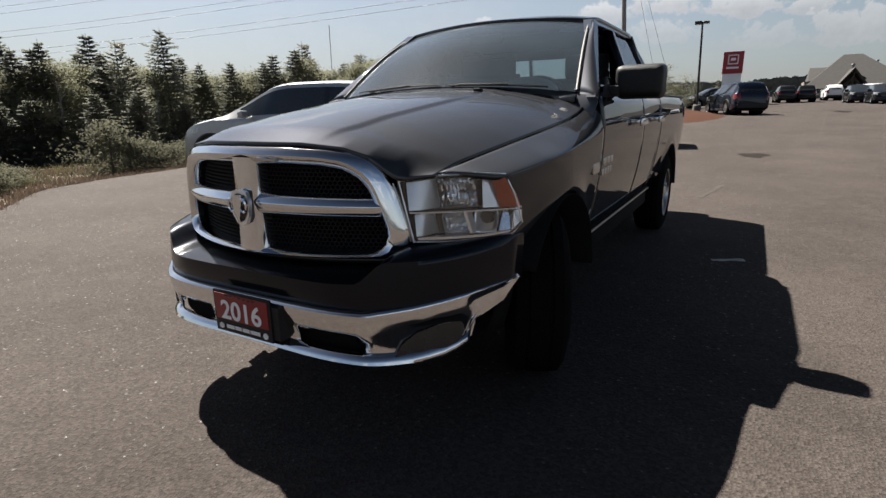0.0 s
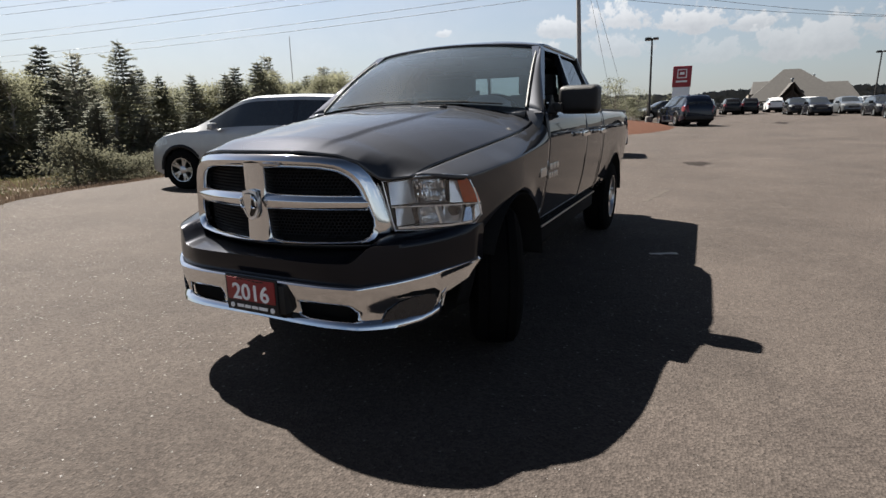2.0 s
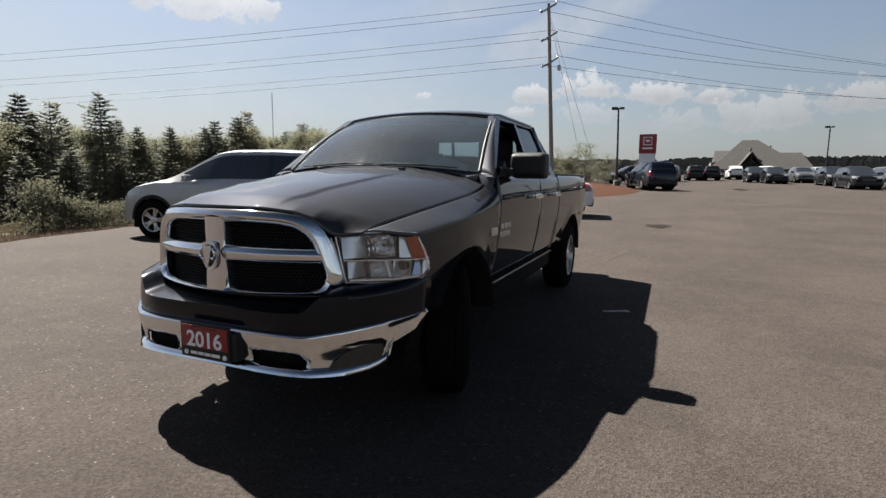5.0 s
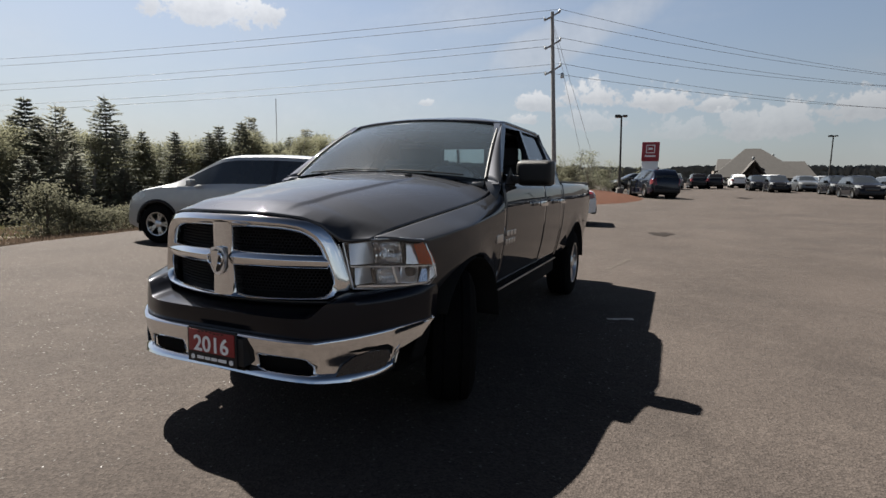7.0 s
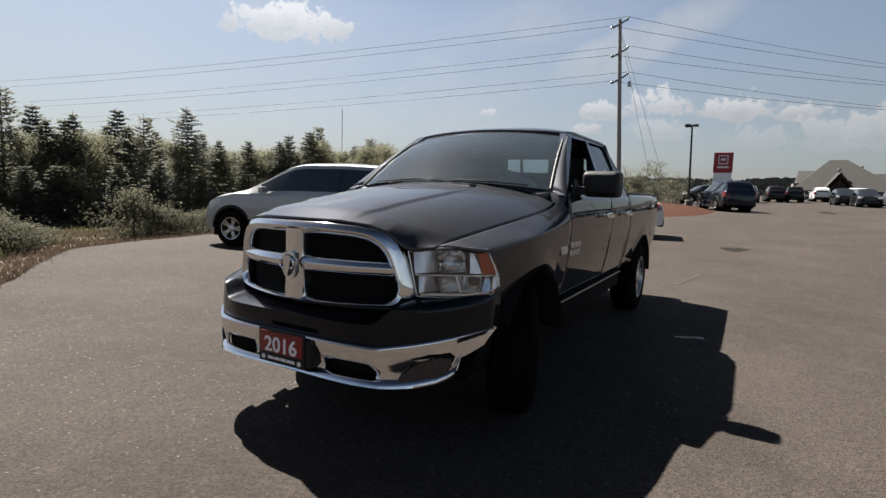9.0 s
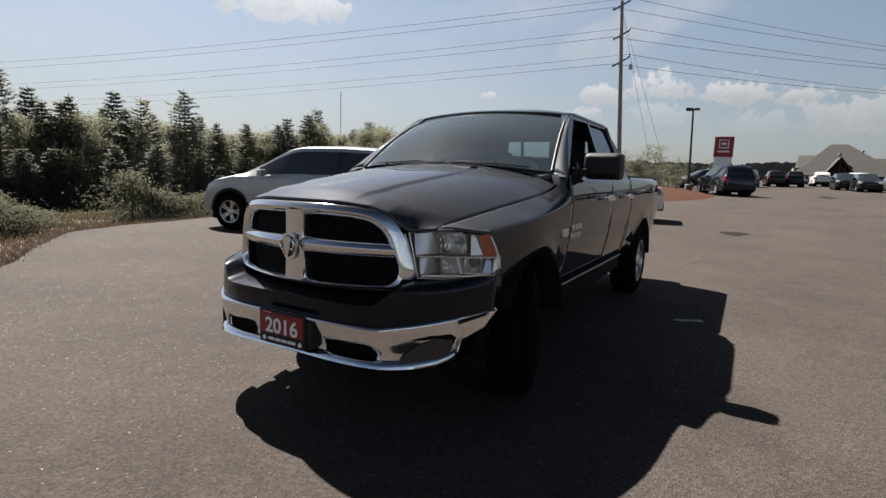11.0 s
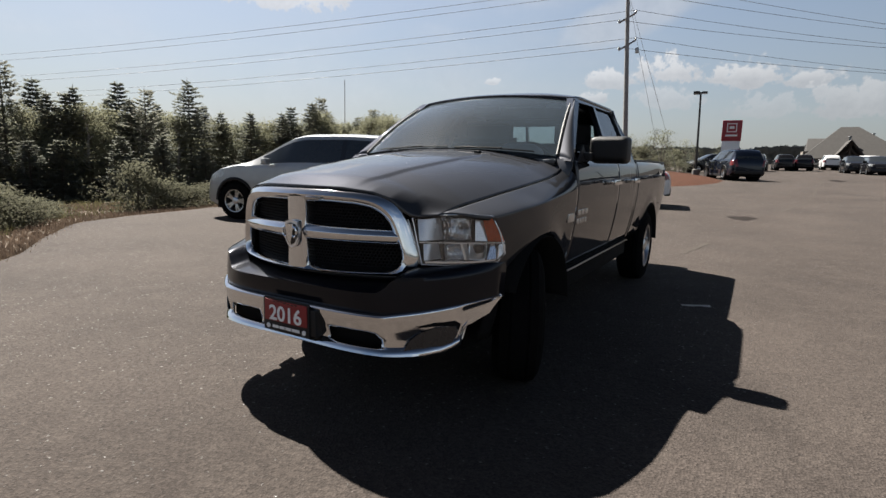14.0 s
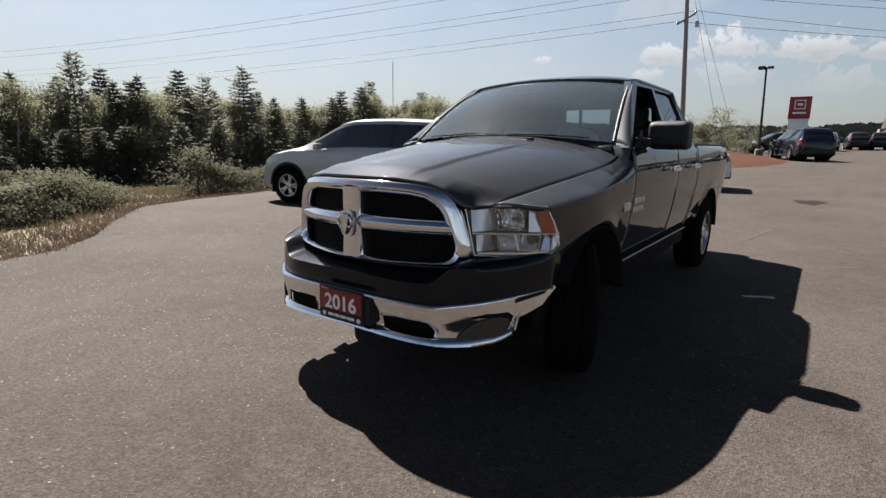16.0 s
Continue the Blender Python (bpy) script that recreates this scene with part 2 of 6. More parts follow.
def material(name, colour, rough=0.5, metal=0.0, var=0.15, scale=8.0, bump=0.0, bump_scale=60.0, coat=0.0, colour2=None, spec=0.5, fine=0.0, random_tint=0.0):
    """A surface with colour variation at two scales, and fine relief."""
    mt = bpy.data.materials.new(name)
    mt.use_nodes = True
    nt = mt.node_tree
    b = nt.nodes["Principled BSDF"]
    b.inputs["Roughness"].default_value = rough
    b.inputs["Metallic"].default_value = metal
    b.inputs["Coat Weight"].default_value = coat
    b.inputs["Coat Roughness"].default_value = 0.02
    b.inputs["Coat IOR"].default_value = 1.45
    b.inputs["Specular IOR Level"].default_value = spec
    c2 = colour2 or tuple(min(1.0, c * (1 - var)) for c in colour)
    co = nt.nodes.new("ShaderNodeTexCoord")
    n1 = nt.nodes.new("ShaderNodeTexNoise")
    n1.inputs["Scale"].default_value = scale
    n1.inputs["Detail"].default_value = 6
    nt.links.new(co.outputs["Object"], n1.inputs["Vector"])
    ramp = nt.nodes.new("ShaderNodeMapRange")
    ramp.inputs["From Min"].default_value, ramp.inputs["From Max"].default_value = 0.3, 0.7
    nt.links.new(n1.outputs["Fac"], ramp.inputs["Value"])
    mx = nt.nodes.new("ShaderNodeMix")
    mx.data_type = "RGBA"
    mx.inputs["A"].default_value = (*colour, 1)
    mx.inputs["B"].default_value = (*c2, 1)
    nt.links.new(ramp.outputs[0], mx.inputs["Factor"])
    last = mx.outputs["Result"]
    n2 = None
    if fine or bump:
        n2 = nt.nodes.new("ShaderNodeTexNoise")
        n2.inputs["Scale"].default_value = bump_scale
        n2.inputs["Detail"].default_value = 4
        nt.links.new(co.outputs["Object"], n2.inputs["Vector"])
    if fine:
        r2 = nt.nodes.new("ShaderNodeMapRange")
        r2.inputs["From Min"].default_value, r2.inputs["From Max"].default_value = 0.3, 0.7
        r2.inputs["To Min"].default_value, r2.inputs["To Max"].default_value = 1 - fine, 1 + fine
        nt.links.new(n2.outputs["Fac"], r2.inputs["Value"])
        v = nt.nodes.new("ShaderNodeVectorMath")
        v.operation = "SCALE"
        nt.links.new(last, v.inputs[0])
        nt.links.new(r2.outputs[0], v.inputs["Scale"])
        last = v.outputs[0]
    if random_tint:
        oi = nt.nodes.new("ShaderNodeObjectInfo")
        hs = nt.nodes.new("ShaderNodeHueSaturation")
        r3 = nt.nodes.new("ShaderNodeMapRange")
        r3.inputs["To Min"].default_value, r3.inputs["To Max"].default_value = 1 - random_tint, 1 + random_tint
        nt.links.new(oi.outputs["Random"], r3.inputs["Value"])
        nt.links.new(r3.outputs[0], hs.inputs["Value"])
        nt.links.new(last, hs.inputs["Color"])
        last = hs.outputs[0]
    nt.links.new(last, b.inputs["Base Color"])
    if bump:
        bp = nt.nodes.new("ShaderNodeBump")
        bp.inputs["Strength"].default_value = bump
        bp.inputs["Distance"].default_value = 0.01
        nt.links.new(n2.outputs["Fac"], bp.inputs["Height"])
        nt.links.new(bp.outputs[0], b.inputs["Normal"])
    return mt


def glass(name, tint, gloss=1.0, dust_sheen=0.0):
    """Window glass: tinted see-through with a mirror-like sheen that grows at low angles."""
    mt = bpy.data.materials.new(name)
    mt.use_nodes = True
    nt = mt.node_tree
    nt.nodes.remove(nt.nodes["Principled BSDF"])
    out = nt.nodes["Material Output"]
    tr = nt.nodes.new("ShaderNodeBsdfTransparent")
    tr.inputs[0].default_value = (*tint, 1)
    gl = nt.nodes.new("ShaderNodeBsdfGlossy")
    gl.inputs["Roughness"].default_value = 0.015
    gl.inputs[0].default_value = (gloss, gloss, gloss, 1)
    fr = nt.nodes.new("ShaderNodeFresnel")
    fr.inputs[0].default_value = 1.52
    mx = nt.nodes.new("ShaderNodeMixShader")
    nt.links.new(fr.outputs[0], mx.inputs[0])
    nt.links.new(tr.outputs[0], mx.inputs[1])
    nt.links.new(gl.outputs[0], mx.inputs[2])
    last = mx.outputs[0]
    # dust film, its colour blued to stand in for reflected sky as well
    if dust_sheen:
        df = nt.nodes.new("ShaderNodeBsdfDiffuse")
        df.inputs[0].default_value = (0.40, 0.51, 0.62, 1)
        co = nt.nodes.new("ShaderNodeTexCoord")
        no = nt.nodes.new("ShaderNodeTexNoise")
        no.inputs["Scale"].default_value, no.inputs["Detail"].default_value = 2.2, 5
        nt.links.new(co.outputs["Object"], no.inputs["Vector"])
        mr = nt.nodes.new("ShaderNodeMapRange")
        mr.inputs["To Min"].default_value, mr.inputs["To Max"].default_value = dust_sheen * 0.5, dust_sheen * 1.5
        nt.links.new(no.outputs["Fac"], mr.inputs["Value"])
        m2 = nt.nodes.new("ShaderNodeMixShader")
        nt.links.new(mr.outputs[0], m2.inputs[0])
        nt.links.new(last, m2.inputs[1])
        nt.links.new(df.outputs[0], m2.inputs[2])
        last = m2.outputs[0]
    nt.links.new(last, out.inputs["Surface"])
    return mt


def leafy(name, colour, colour2, through_light=0.35):
    mt = material(name, colour, rough=0.9, var=0.3, scale=0.35, colour2=colour2, random_tint=0.18, spec=0.05)
    nt = mt.node_tree
    b = nt.nodes["Principled BSDF"]
    tl = nt.nodes.new("ShaderNodeBsdfTranslucent")
    src = b.inputs["Base Color"].links[0].from_socket
    nt.links.new(src, tl.inputs[0])
    mx = nt.nodes.new("ShaderNodeMixShader")
    mx.inputs[0].default_value = through_light
    nt.links.new(b.outputs[0], mx.inputs[1])
    nt.links.new(tl.outputs[0], mx.inputs[2])
    nt.links.new(mx.outputs[0], nt.nodes["Material Output"].inputs["Surface"])
    return mt


PAINT = material("truck_paint_graphite_blue", (0.0480, 0.0487, 0.0520), rough=0.60, spec=0.0, metal=0.9, var=0.08, scale=2, coat=1.0, fine=0.12, bump_scale=900)
PAINT.node_tree.nodes["Principled BSDF"].inputs["Specular Tint"].default_value = (0.30, 0.31, 0.34, 1)
# body paint for the bumper cover, darkened for the shaded ground it mirrors
SHADED_COVER = material("shade_darkened_paint", (0.0095, 0.0105, 0.0150), rough=0.30, spec=0.0, metal=0.4, var=0.1, scale=3, coat=0.55)
CHROME = material("chrome", (0.78, 0.79, 0.80), rough=0.07, metal=1.0, var=0.05, scale=12)
CHROME_SATIN = material("brushed_alloy", (0.55, 0.56, 0.57), rough=0.28, metal=1.0, var=0.1, scale=10)
BLACK = material("black_plastic", (0.012, 0.012, 0.013), rough=0.55, spec=0.3, var=0.2, scale=20, bump=0.15, bump_scale=500)
GLOSS_BLACK = material("gloss_black", (0.010, 0.010, 0.012), rough=0.2, var=0.1, coat=0.4)
MESH_BLACK = material("grille_mesh_black", (0.006, 0.006, 0.007), rough=0.6, var=0.1, spec=0.15)
RUBBER = material("tyre_rubber", (0.007, 0.007, 0.007), rough=0.95, spec=0.03, var=0.25, scale=15, bump=0.3, bump_scale=120)
DARK = material("dark_underside", (0.010, 0.010, 0.010), rough=0.9, var=0.3, spec=0.1)
GLASS = glass("window_glass", (0.66, 0.74, 0.77), dust_sheen=0.065)
SIDE_GLASS = glass("side_glass", (0.45, 0.50, 0.50))
GLASS_TINT = glass("privacy_glass", (0.10, 0.11, 0.12))
LENS = glass("lamp_lens", (0.96, 0.96, 0.96))
AMBER = material("amber_reflector", (0.62, 0.095, 0.018), rough=0.30, metal=0.75, var=0.25, scale=60, coat=0.6, bump=0.5, bump_scale=220)
REFLECTOR = material("silvered_reflector", (0.92, 0.93, 0.94), rough=0.06, metal=0.9, var=0.1, scale=30)
SHELL = material("satin_lamp_shell", (0.94, 0.94, 0.94), rough=0.24, metal=0.70, var=0.12, scale=18)
LAMP_DARK = material("bright_lamp_bezel", (0.085, 0.085, 0.090), rough=0.22, metal=0.92, var=0.2, scale=30)
RED_LENS = material("red_tail_lens", (0.14, 0.008, 0.008), rough=0.15, var=0.2, scale=30, coat=0.7)
INTERIOR = material("grey_cloth", (0.055, 0.055, 0.058), rough=0.85, var=0.2, scale=25, bump=0.3, bump_scale=300)
PALE_VINYL = material("pale_grey_vinyl", (0.30, 0.31, 0.32), rough=0.6, var=0.12, scale=20, bump=0.2, bump_scale=400)
DASH = material("dashboard_vinyl", (0.105, 0.108, 0.115), rough=0.6, var=0.15, bump=0.3, bump_scale=400)
PLATE_RED = material("plate_red", (0.24, 0.010, 0.013), rough=0.4, var=0.2, scale=14)
WHITE_PRINT = material("white_print", (0.80, 0.80, 0.80), rough=0.45, var=0.06)
STICKER = material("paper_sticker", (0.62, 0.55, 0.50), rough=0.6, var=0.3, scale=40)
SILVER_PAINT = material("silver_paint", spec=0.0, colour=(0.36, 0.365, 0.37), rough=0.36, metal=0.5, var=0.06, coat=1.0)
WHITE_PAINT = material("white_paint", spec=0.0, colour=(0.62, 0.62, 0.62), rough=0.3, var=0.05, coat=1.0)
NAVY_PAINT = material("navy_paint", spec=0.0, colour=(0.006, 0.009, 0.018), rough=0.3, metal=0.3, var=0.08, coat=1.0)
BLACK_PAINT = material("black_paint", spec=0.0, colour=(0.010, 0.010, 0.012), rough=0.3, metal=0.2, var=0.08, coat=0.6)
GREY_PAINT = material("grey_paint", spec=0.0, colour=(0.10, 0.105, 0.11), rough=0.3, metal=0.5, var=0.08, coat=1.0)
CAR_LAMP = material("clear_car_lamp", (0.42, 0.43, 0.44), rough=0.12, metal=0.5, var=0.4, scale=25, coat=1.0)
CAR_GLASS = material("dark_car_glass", (0.02, 0.023, 0.026), rough=0.05, var=0.1, coat=0.5)
WOOD_POLE = material("weathered_pole_wood", (0.25, 0.25, 0.255), rough=0.85, var=0.35, scale=6, bump=0.6, bump_scale=40)
GALV = material("galvanised_steel", (0.36, 0.37, 0.38), rough=0.45, metal=0.7, var=0.15)
LAMP_BRONZE = material("dark_bronze_steel", (0.03, 0.028, 0.026), rough=0.5, metal=0.4, var=0.15)
WIRE = material("weathered_conductor", (0.30, 0.305, 0.31), rough=0.5, metal=0.5, var=0.1)
SIGN_RED = material("sign_red", (0.25, 0.012, 0.024), rough=0.4, var=0.12, scale=2)
SIGN_WHITE = material("sign_white", (0.72, 0.73, 0.74), rough=0.45, var=0.08, scale=2)
SHINGLE = material("brown_grey_shingles", (0.031, 0.0280, 0.0260), rough=0.9, var=0.3, scale=3, bump=0.6, bump_scale=14, fine=0.2)
STONE = material("tan_stone_wall", (0.17, 0.145, 0.12), rough=0.9, var=0.3, scale=4, bump=0.6, bump_scale=10, fine=0.2)
TIMBER = material("brown_timber", (0.045, 0.035, 0.028), rough=0.7, var=0.3, scale=6, bump=0.3, bump_scale=40)
BARK = material("tree_bark", (0.11, 0.09, 0.075), rough=0.95, var=0.4, scale=5, bump=0.8, bump_scale=30)
PALE_BARK = material("pale_bark", (0.33, 0.31, 0.28), rough=0.9, var=0.4, scale=6, bump=0.5, bump_scale=30)
SPRUCE = leafy("spruce_needles", (0.175, 0.180, 0.150), (0.145, 0.150, 0.126), 0.4)
LARCH = leafy("larch_needles", (0.20, 0.20, 0.165), (0.17, 0.17, 0.14), 0.4)
LEAF_A = leafy("spring_leaves", (0.190, 0.188, 0.125), (0.160, 0.160, 0.108), 0.45)
LEAF_B = leafy("aspen_leaves", (0.175, 0.180, 0.130), (0.145, 0.150, 0.110), 0.45)
SHRUB = leafy("shrub_leaves", (0.130, 0.128, 0.090), (0.100, 0.098, 0.068), 0.4)
DRY = leafy("dry_grass", (0.165, 0.122, 0.092), (0.115, 0.085, 0.064), 0.25)
GREEN_GRASS = leafy("new_grass", (0.10, 0.10, 0.05), (0.14, 0.125, 0.065), 0.3)
MULCH = material("red_brown_mulch", (0.060, 0.024, 0.013), rough=0.95, spec=0.1, var=0.4, scale=6, bump=0.8, bump_scale=35, fine=0.35)
SOIL = material("dry_grass_soil", (0.105, 0.075, 0.052), rough=0.95, var=0.4, scale=1.2, bump=0.8, bump_scale=9, fine=0.3, colour2=(0.07, 0.055, 0.032))
# distance haze is put into the far wood's colour as a blue-grey
HAZY_WOOD = leafy("haze_tinted_forest", (0.072, 0.080, 0.084), (0.060, 0.067, 0.071), 0.0)


def asphalt_material():
    """Worn asphalt: pale brown-grey binder with exposed stone, patches of wear and a glint on some grains."""
    mt = bpy.data.materials.new("worn_asphalt")
    mt.use_nodes = True
    nt = mt.node_tree
    b = nt.nodes["Principled BSDF"]
    b.inputs["Specular IOR Level"].default_value = 0.15
    co = nt.nodes.new("ShaderNodeTexCoord")

    def noise_fac(scale, detail, lo, hi, to0=0.0, to1=1.0):
        n = nt.nodes.new("ShaderNodeTexNoise")
        n.inputs["Scale"].default_value, n.inputs["Detail"].default_value = scale, detail
        nt.links.new(co.outputs["Object"], n.inputs["Vector"])
        r = nt.nodes.new("ShaderNodeMapRange")
        r.inputs["From Min"].default_value, r.inputs["From Max"].default_value = lo, hi
        r.inputs["To Min"].default_value, r.inputs["To Max"].default_value = to0, to1
        nt.links.new(n.outputs["Fac"], r.inputs["Value"])
        return r.outputs[0]

    def mix(f, a, bb, kind="MIX"):
        m = nt.nodes.new("ShaderNodeMix")
        m.data_type, m.blend_type = "RGBA", kind
        for s, v in (("Factor", f), ("A", a), ("B", bb)):
            if isinstance(v, tuple):
                m.inputs[s].default_value = (*v, 1)
            elif isinstance(v, float):
                m.inputs[s].default_value = v
            else:
                nt.links.new(v, m.inputs[s])
        return m.outputs["Result"]

    base = mix(noise_fac(0.55, 5, 0.35, 0.65), (0.0485, 0.0395, 0.0345), (0.0320, 0.0262, 0.0232))
    base = mix(noise_fac(0.13, 4, 0.40, 0.62, 0.0, 0.45), base, (0.0390, 0.0308, 0.0262))
    base = mix(noise_fac(4.0, 6, 0.45, 0.75, 0.0, 0.6), base, (0.0525, 0.0434, 0.0378))
    vo = nt.nodes.new("ShaderNodeTexVoronoi")
    vo.inputs["Scale"].default_value = 85
    nt.links.new(co.outputs["Object"], vo.inputs["Vector"])
    grain = nt.nodes.new("ShaderNodeSeparateColor")
    nt.links.new(vo.outputs["Color"], grain.inputs[0])
    gr = nt.nodes.new("ShaderNodeMapRange")
    gr.inputs["To Min"].default_value, gr.inputs["To Max"].default_value = 0.68, 1.34
    nt.links.new(grain.outputs[0], gr.inputs["Value"])
    sc = nt.nodes.new("ShaderNodeVectorMath")
    sc.operation = "SCALE"
    nt.links.new(base, sc.inputs[0])
    nt.links.new(gr.outputs[0], sc.inputs["Scale"])
    nt.links.new(sc.outputs[0], b.inputs["Base Color"])
    # a few grains are polished stone
    ru = nt.nodes.new("ShaderNodeMapRange")
    ru.inputs["From Min"].default_value, ru.inputs["From Max"].default_value = 0.986, 0.992
    ru.inputs["To Min"].default_value, ru.inputs["To Max"].default_value = 0.90, 0.36
    nt.links.new(grain.outputs[1], ru.inputs["Value"])
    nt.links.new(ru.outputs[0], b.inputs["Roughness"])
    bp = nt.nodes.new("ShaderNodeBump")
    bp.inputs["Strength"].default_value, bp.inputs["Distance"].default_value = 0.75, 0.006
    hn = nt.nodes.new("ShaderNodeMath")
    hn.operation = "ADD"
    nt.links.new(vo.outputs["Distance"], hn.inputs[0])
    nt.links.new(noise_fac(30, 5, 0.2, 0.8), hn.inputs[1])
    nt.links.new(hn.outputs[0], bp.inputs["Height"])
    nt.links.new(bp.outputs[0], b.inputs["Normal"])
    return mt


ASPHALT = asphalt_material()
TAR = material("dark_tar_patch", (0.016, 0.012, 0.010), rough=0.9, spec=0.1, var=0.4, scale=9, bump=0.6, bump_scale=60)
# pale colour that stands in for sunlight on the asphalt
SUN_SLIT = material("painted_sun_slit", (0.42, 0.40, 0.37), rough=0.85, var=0.3, scale=25, fine=0.2, bump_scale=120)
OLD_PAINT = material("worn_line_paint", (0.070, 0.060, 0.052), rough=0.9, spec=0.1, var=0.45, scale=9, fine=0.3, bump_scale=80)

# ---- ground ----


def ground_z(x, y):
    d = y - 8
    return 0.021 * (math.sqrt(d * d + 16) + d) / 2


def lot_left(y):
    return lerp(y, (-60, -9, -3.2, 0.4, 1.0, 1.9, 3.0, 4.4, 7.0, 13, 22, 26, 34, 44, 60, 90, 125), (-40, -34, -4.9, -5.4, -6.1, -7.5, -9.1, -9.7, -10.2, -9.6, -8.6, -8, -8, -9, -16, -18, -20))


def land_z(x, y):
    """Grass level: a little below the lot, falling away beyond its left edge."""
    g = ground_z(x, min(y, 125))
    e = lot_left(max(-60, min(125, y))) - x
    fall = 0.0
    if e > 0:
        fall = 0.05 * min(e, 2.0) + 1.5 * smooth(1.0, 26, e)
    bump = 0.10 * (noise.noise((x * 0.35, y * 0.35, 0)) + 0.5 * noise.noise((x * 1.1, y * 1.1, 3))) * smooth(0, 2, e)
    return g - 0.05 - fall + bump


def axis_values(near, far, step, grow):
    v, s, out = 0.0, step, [0.0]
    while v < far:
        if v > near:
            s *= grow
        v += s
        out.append(v)
    return out


gx_pos = axis_values(14, 2500, 0.7, 1.22)
gy_pos = axis_values(20, 2500, 0.7, 1.20)
gxs = [-v - 4 for v in gx_pos[::-1]] + [v - 4 + 0.5 for v in gx_pos]
gys = [-v for v in gy_pos[::-1][:-1]] + gy_pos
vs = [(x, y, land_z(x, y)) for y in gys for x in gxs]
nx = len(gxs)
fs = [(j * nx + i, j * nx + i + 1, (j + 1) * nx + i + 1, (j + 1) * nx + i) for j in range(len(gys) - 1) for i in range(nx - 1)]
tagged(part("ground", mesh_of(vs, fs), SOIL), "dry grassy soil round the parking lot", "ground", kind="structure")

lot_y = sorted(set([-60, -40, -25, -15] + [round(-8 + 0.35 * k, 3) for k in range(100)] + [28 + 1.5 * k for k in range(40)] + [90, 100, 112, 125]))
vs, fs = [], []
cols = (0.0, 0.0004, 0.05, 0.2, 0.5, 1.0)
for y in lot_y:
    xl = lot_left(y) + 0.10 * noise.noise((y * 1.3, 0, 9)) + 0.05 * noise.noise((y * 5.0, 4, 9))
    for k in cols:
        z = ground_z(0, y) + (-0.10 if k == 0 else 0.0)
        vs.append((xl + (95 - xl) * k, y, z))
n = len(cols)
for j in range(len(lot_y) - 1):
    for i in range(n - 1):
        a = j * n + i
        fs.append((a, a + 1, a + n + 1, a + n))
tagged(part("parking_lot", mesh_of(vs, fs, sharp=30), ASPHALT), "worn brown-grey asphalt parking lot", "parking lot", kind="structure")


def decal(name, pts, mat, label, h=0.004, width=None):
    """A thin shape lying on the asphalt: worn marks, and one painted slit of sun."""
    bm = bmesh.new()
    if width:
        left, right = [], []
        for i, p in enumerate(pts):
            a, b = pts[max(0, i - 1)], pts[min(len(pts) - 1, i + 1)]
            d = Vector((b[0] - a[0], b[1] - a[1])).normalized()
            w = width * (0.6 + 0.8 * random.random())
            left.append((p[0] - d.y * w, p[1] + d.x * w))
            right.append((p[0] + d.y * w, p[1] - d.x * w))
        pts = left + right[::-1]
    f = [bm.verts.new((x, y, ground_z(x, y) + h)) for x, y in pts]
    if width:
        n = len(f) // 2
        for i in range(n - 1):
            bm.faces.new((f[i], f[2 * n - 1 - i], f[2 * n - 2 - i], f[i + 1]))
    else:
        bm.faces.new(f)
    return tagged(part(name, bm, mat), label, "road marking", kind="structure")


def wobble(p, q, n, amp):
    return [(p[0] + (q[0] - p[0]) * k / n + random.uniform(-amp, amp), p[1] + (q[1] - p[1]) * k / n + random.uniform(-amp, amp)) for k in range(n + 1)]


random.seed(5)
decal("tar_patch", [(1.62 + 0.30 * math.cos(t) * (1 + 0.25 * math.sin(3 * t)), 13.0 + 0.50 * math.sin(t) * (1 + 0.2 * math.cos(5 * t))) for t in [2 * math.pi * k / 26 for k in range(26)]], TAR, "dark sunken tar patch in the asphalt")
decal("worn_line", wobble((1.08, 6.75), (1.30, 8.15), 10, 0.008), OLD_PAINT, "faded pale line on the asphalt", width=0.035)
decal("worn_line", wobble((2.4, 15.2), (3.4, 20.6), 12, 0.012) + wobble((3.5, 22), (5.2, 42), 10, 0.015), OLD_PAINT, "faded pale seam across the asphalt", width=0.03)
decal("tar_patch", [(5.9 + 0.5 * math.cos(t), 41 + 1.6 * math.sin(t) * (1 + 0.3 * math.cos(4 * t))) for t in [2 * math.pi * k / 20 for k in range(20)]], TAR, "dark patch far across the lot")

# a slit of sun inside the truck's shadow, painted as a pale strip
decal("worn_line", wobble((1.48, 3.50), (1.72, 3.62), 6, 0.006), SUN_SLIT, "short slit of sunlight painted as a pale strip", width=0.030)

# mulch island with its kerb-less edge
isl = [(-2.1, 26.0), (-1.0, 28.5), (-0.3, 32.0), (-0.2, 35.5), (-1.2, 40.0), (-2.6, 45.0), (-5.5, 52.0), (-9.5, 56), (-9.5, 40), (-8.4, 30), (-7.0, 24.0), (-4.5, 22.8)]
cx, cy = -4.8, 36.0
vs, fs = [], []
rings = 6
for r in range(rings + 1):
    k = 1 - r / rings
    for x, y in isl:
        px, py = cx + (x - cx) * k, cy + (y - cy) * k
        vs.append((px, py, ground_z(px, py) + (-0.02 if r == 0 else 0.45 * (1 - k) ** 0.6 + 0.04 * noise.noise((px, py, 1)))))
n = len(isl)
for r in range(rings):
    for i in range(n):
        fs.append((r * n + i, r * n + (i + 1) % n, (r + 1) * n + (i + 1) % n, (r + 1) * n + i))
tagged(part("mulch_island", mesh_of(vs, fs), MULCH), "raised planting island of red-brown mulch", "planting bed", kind="structure")

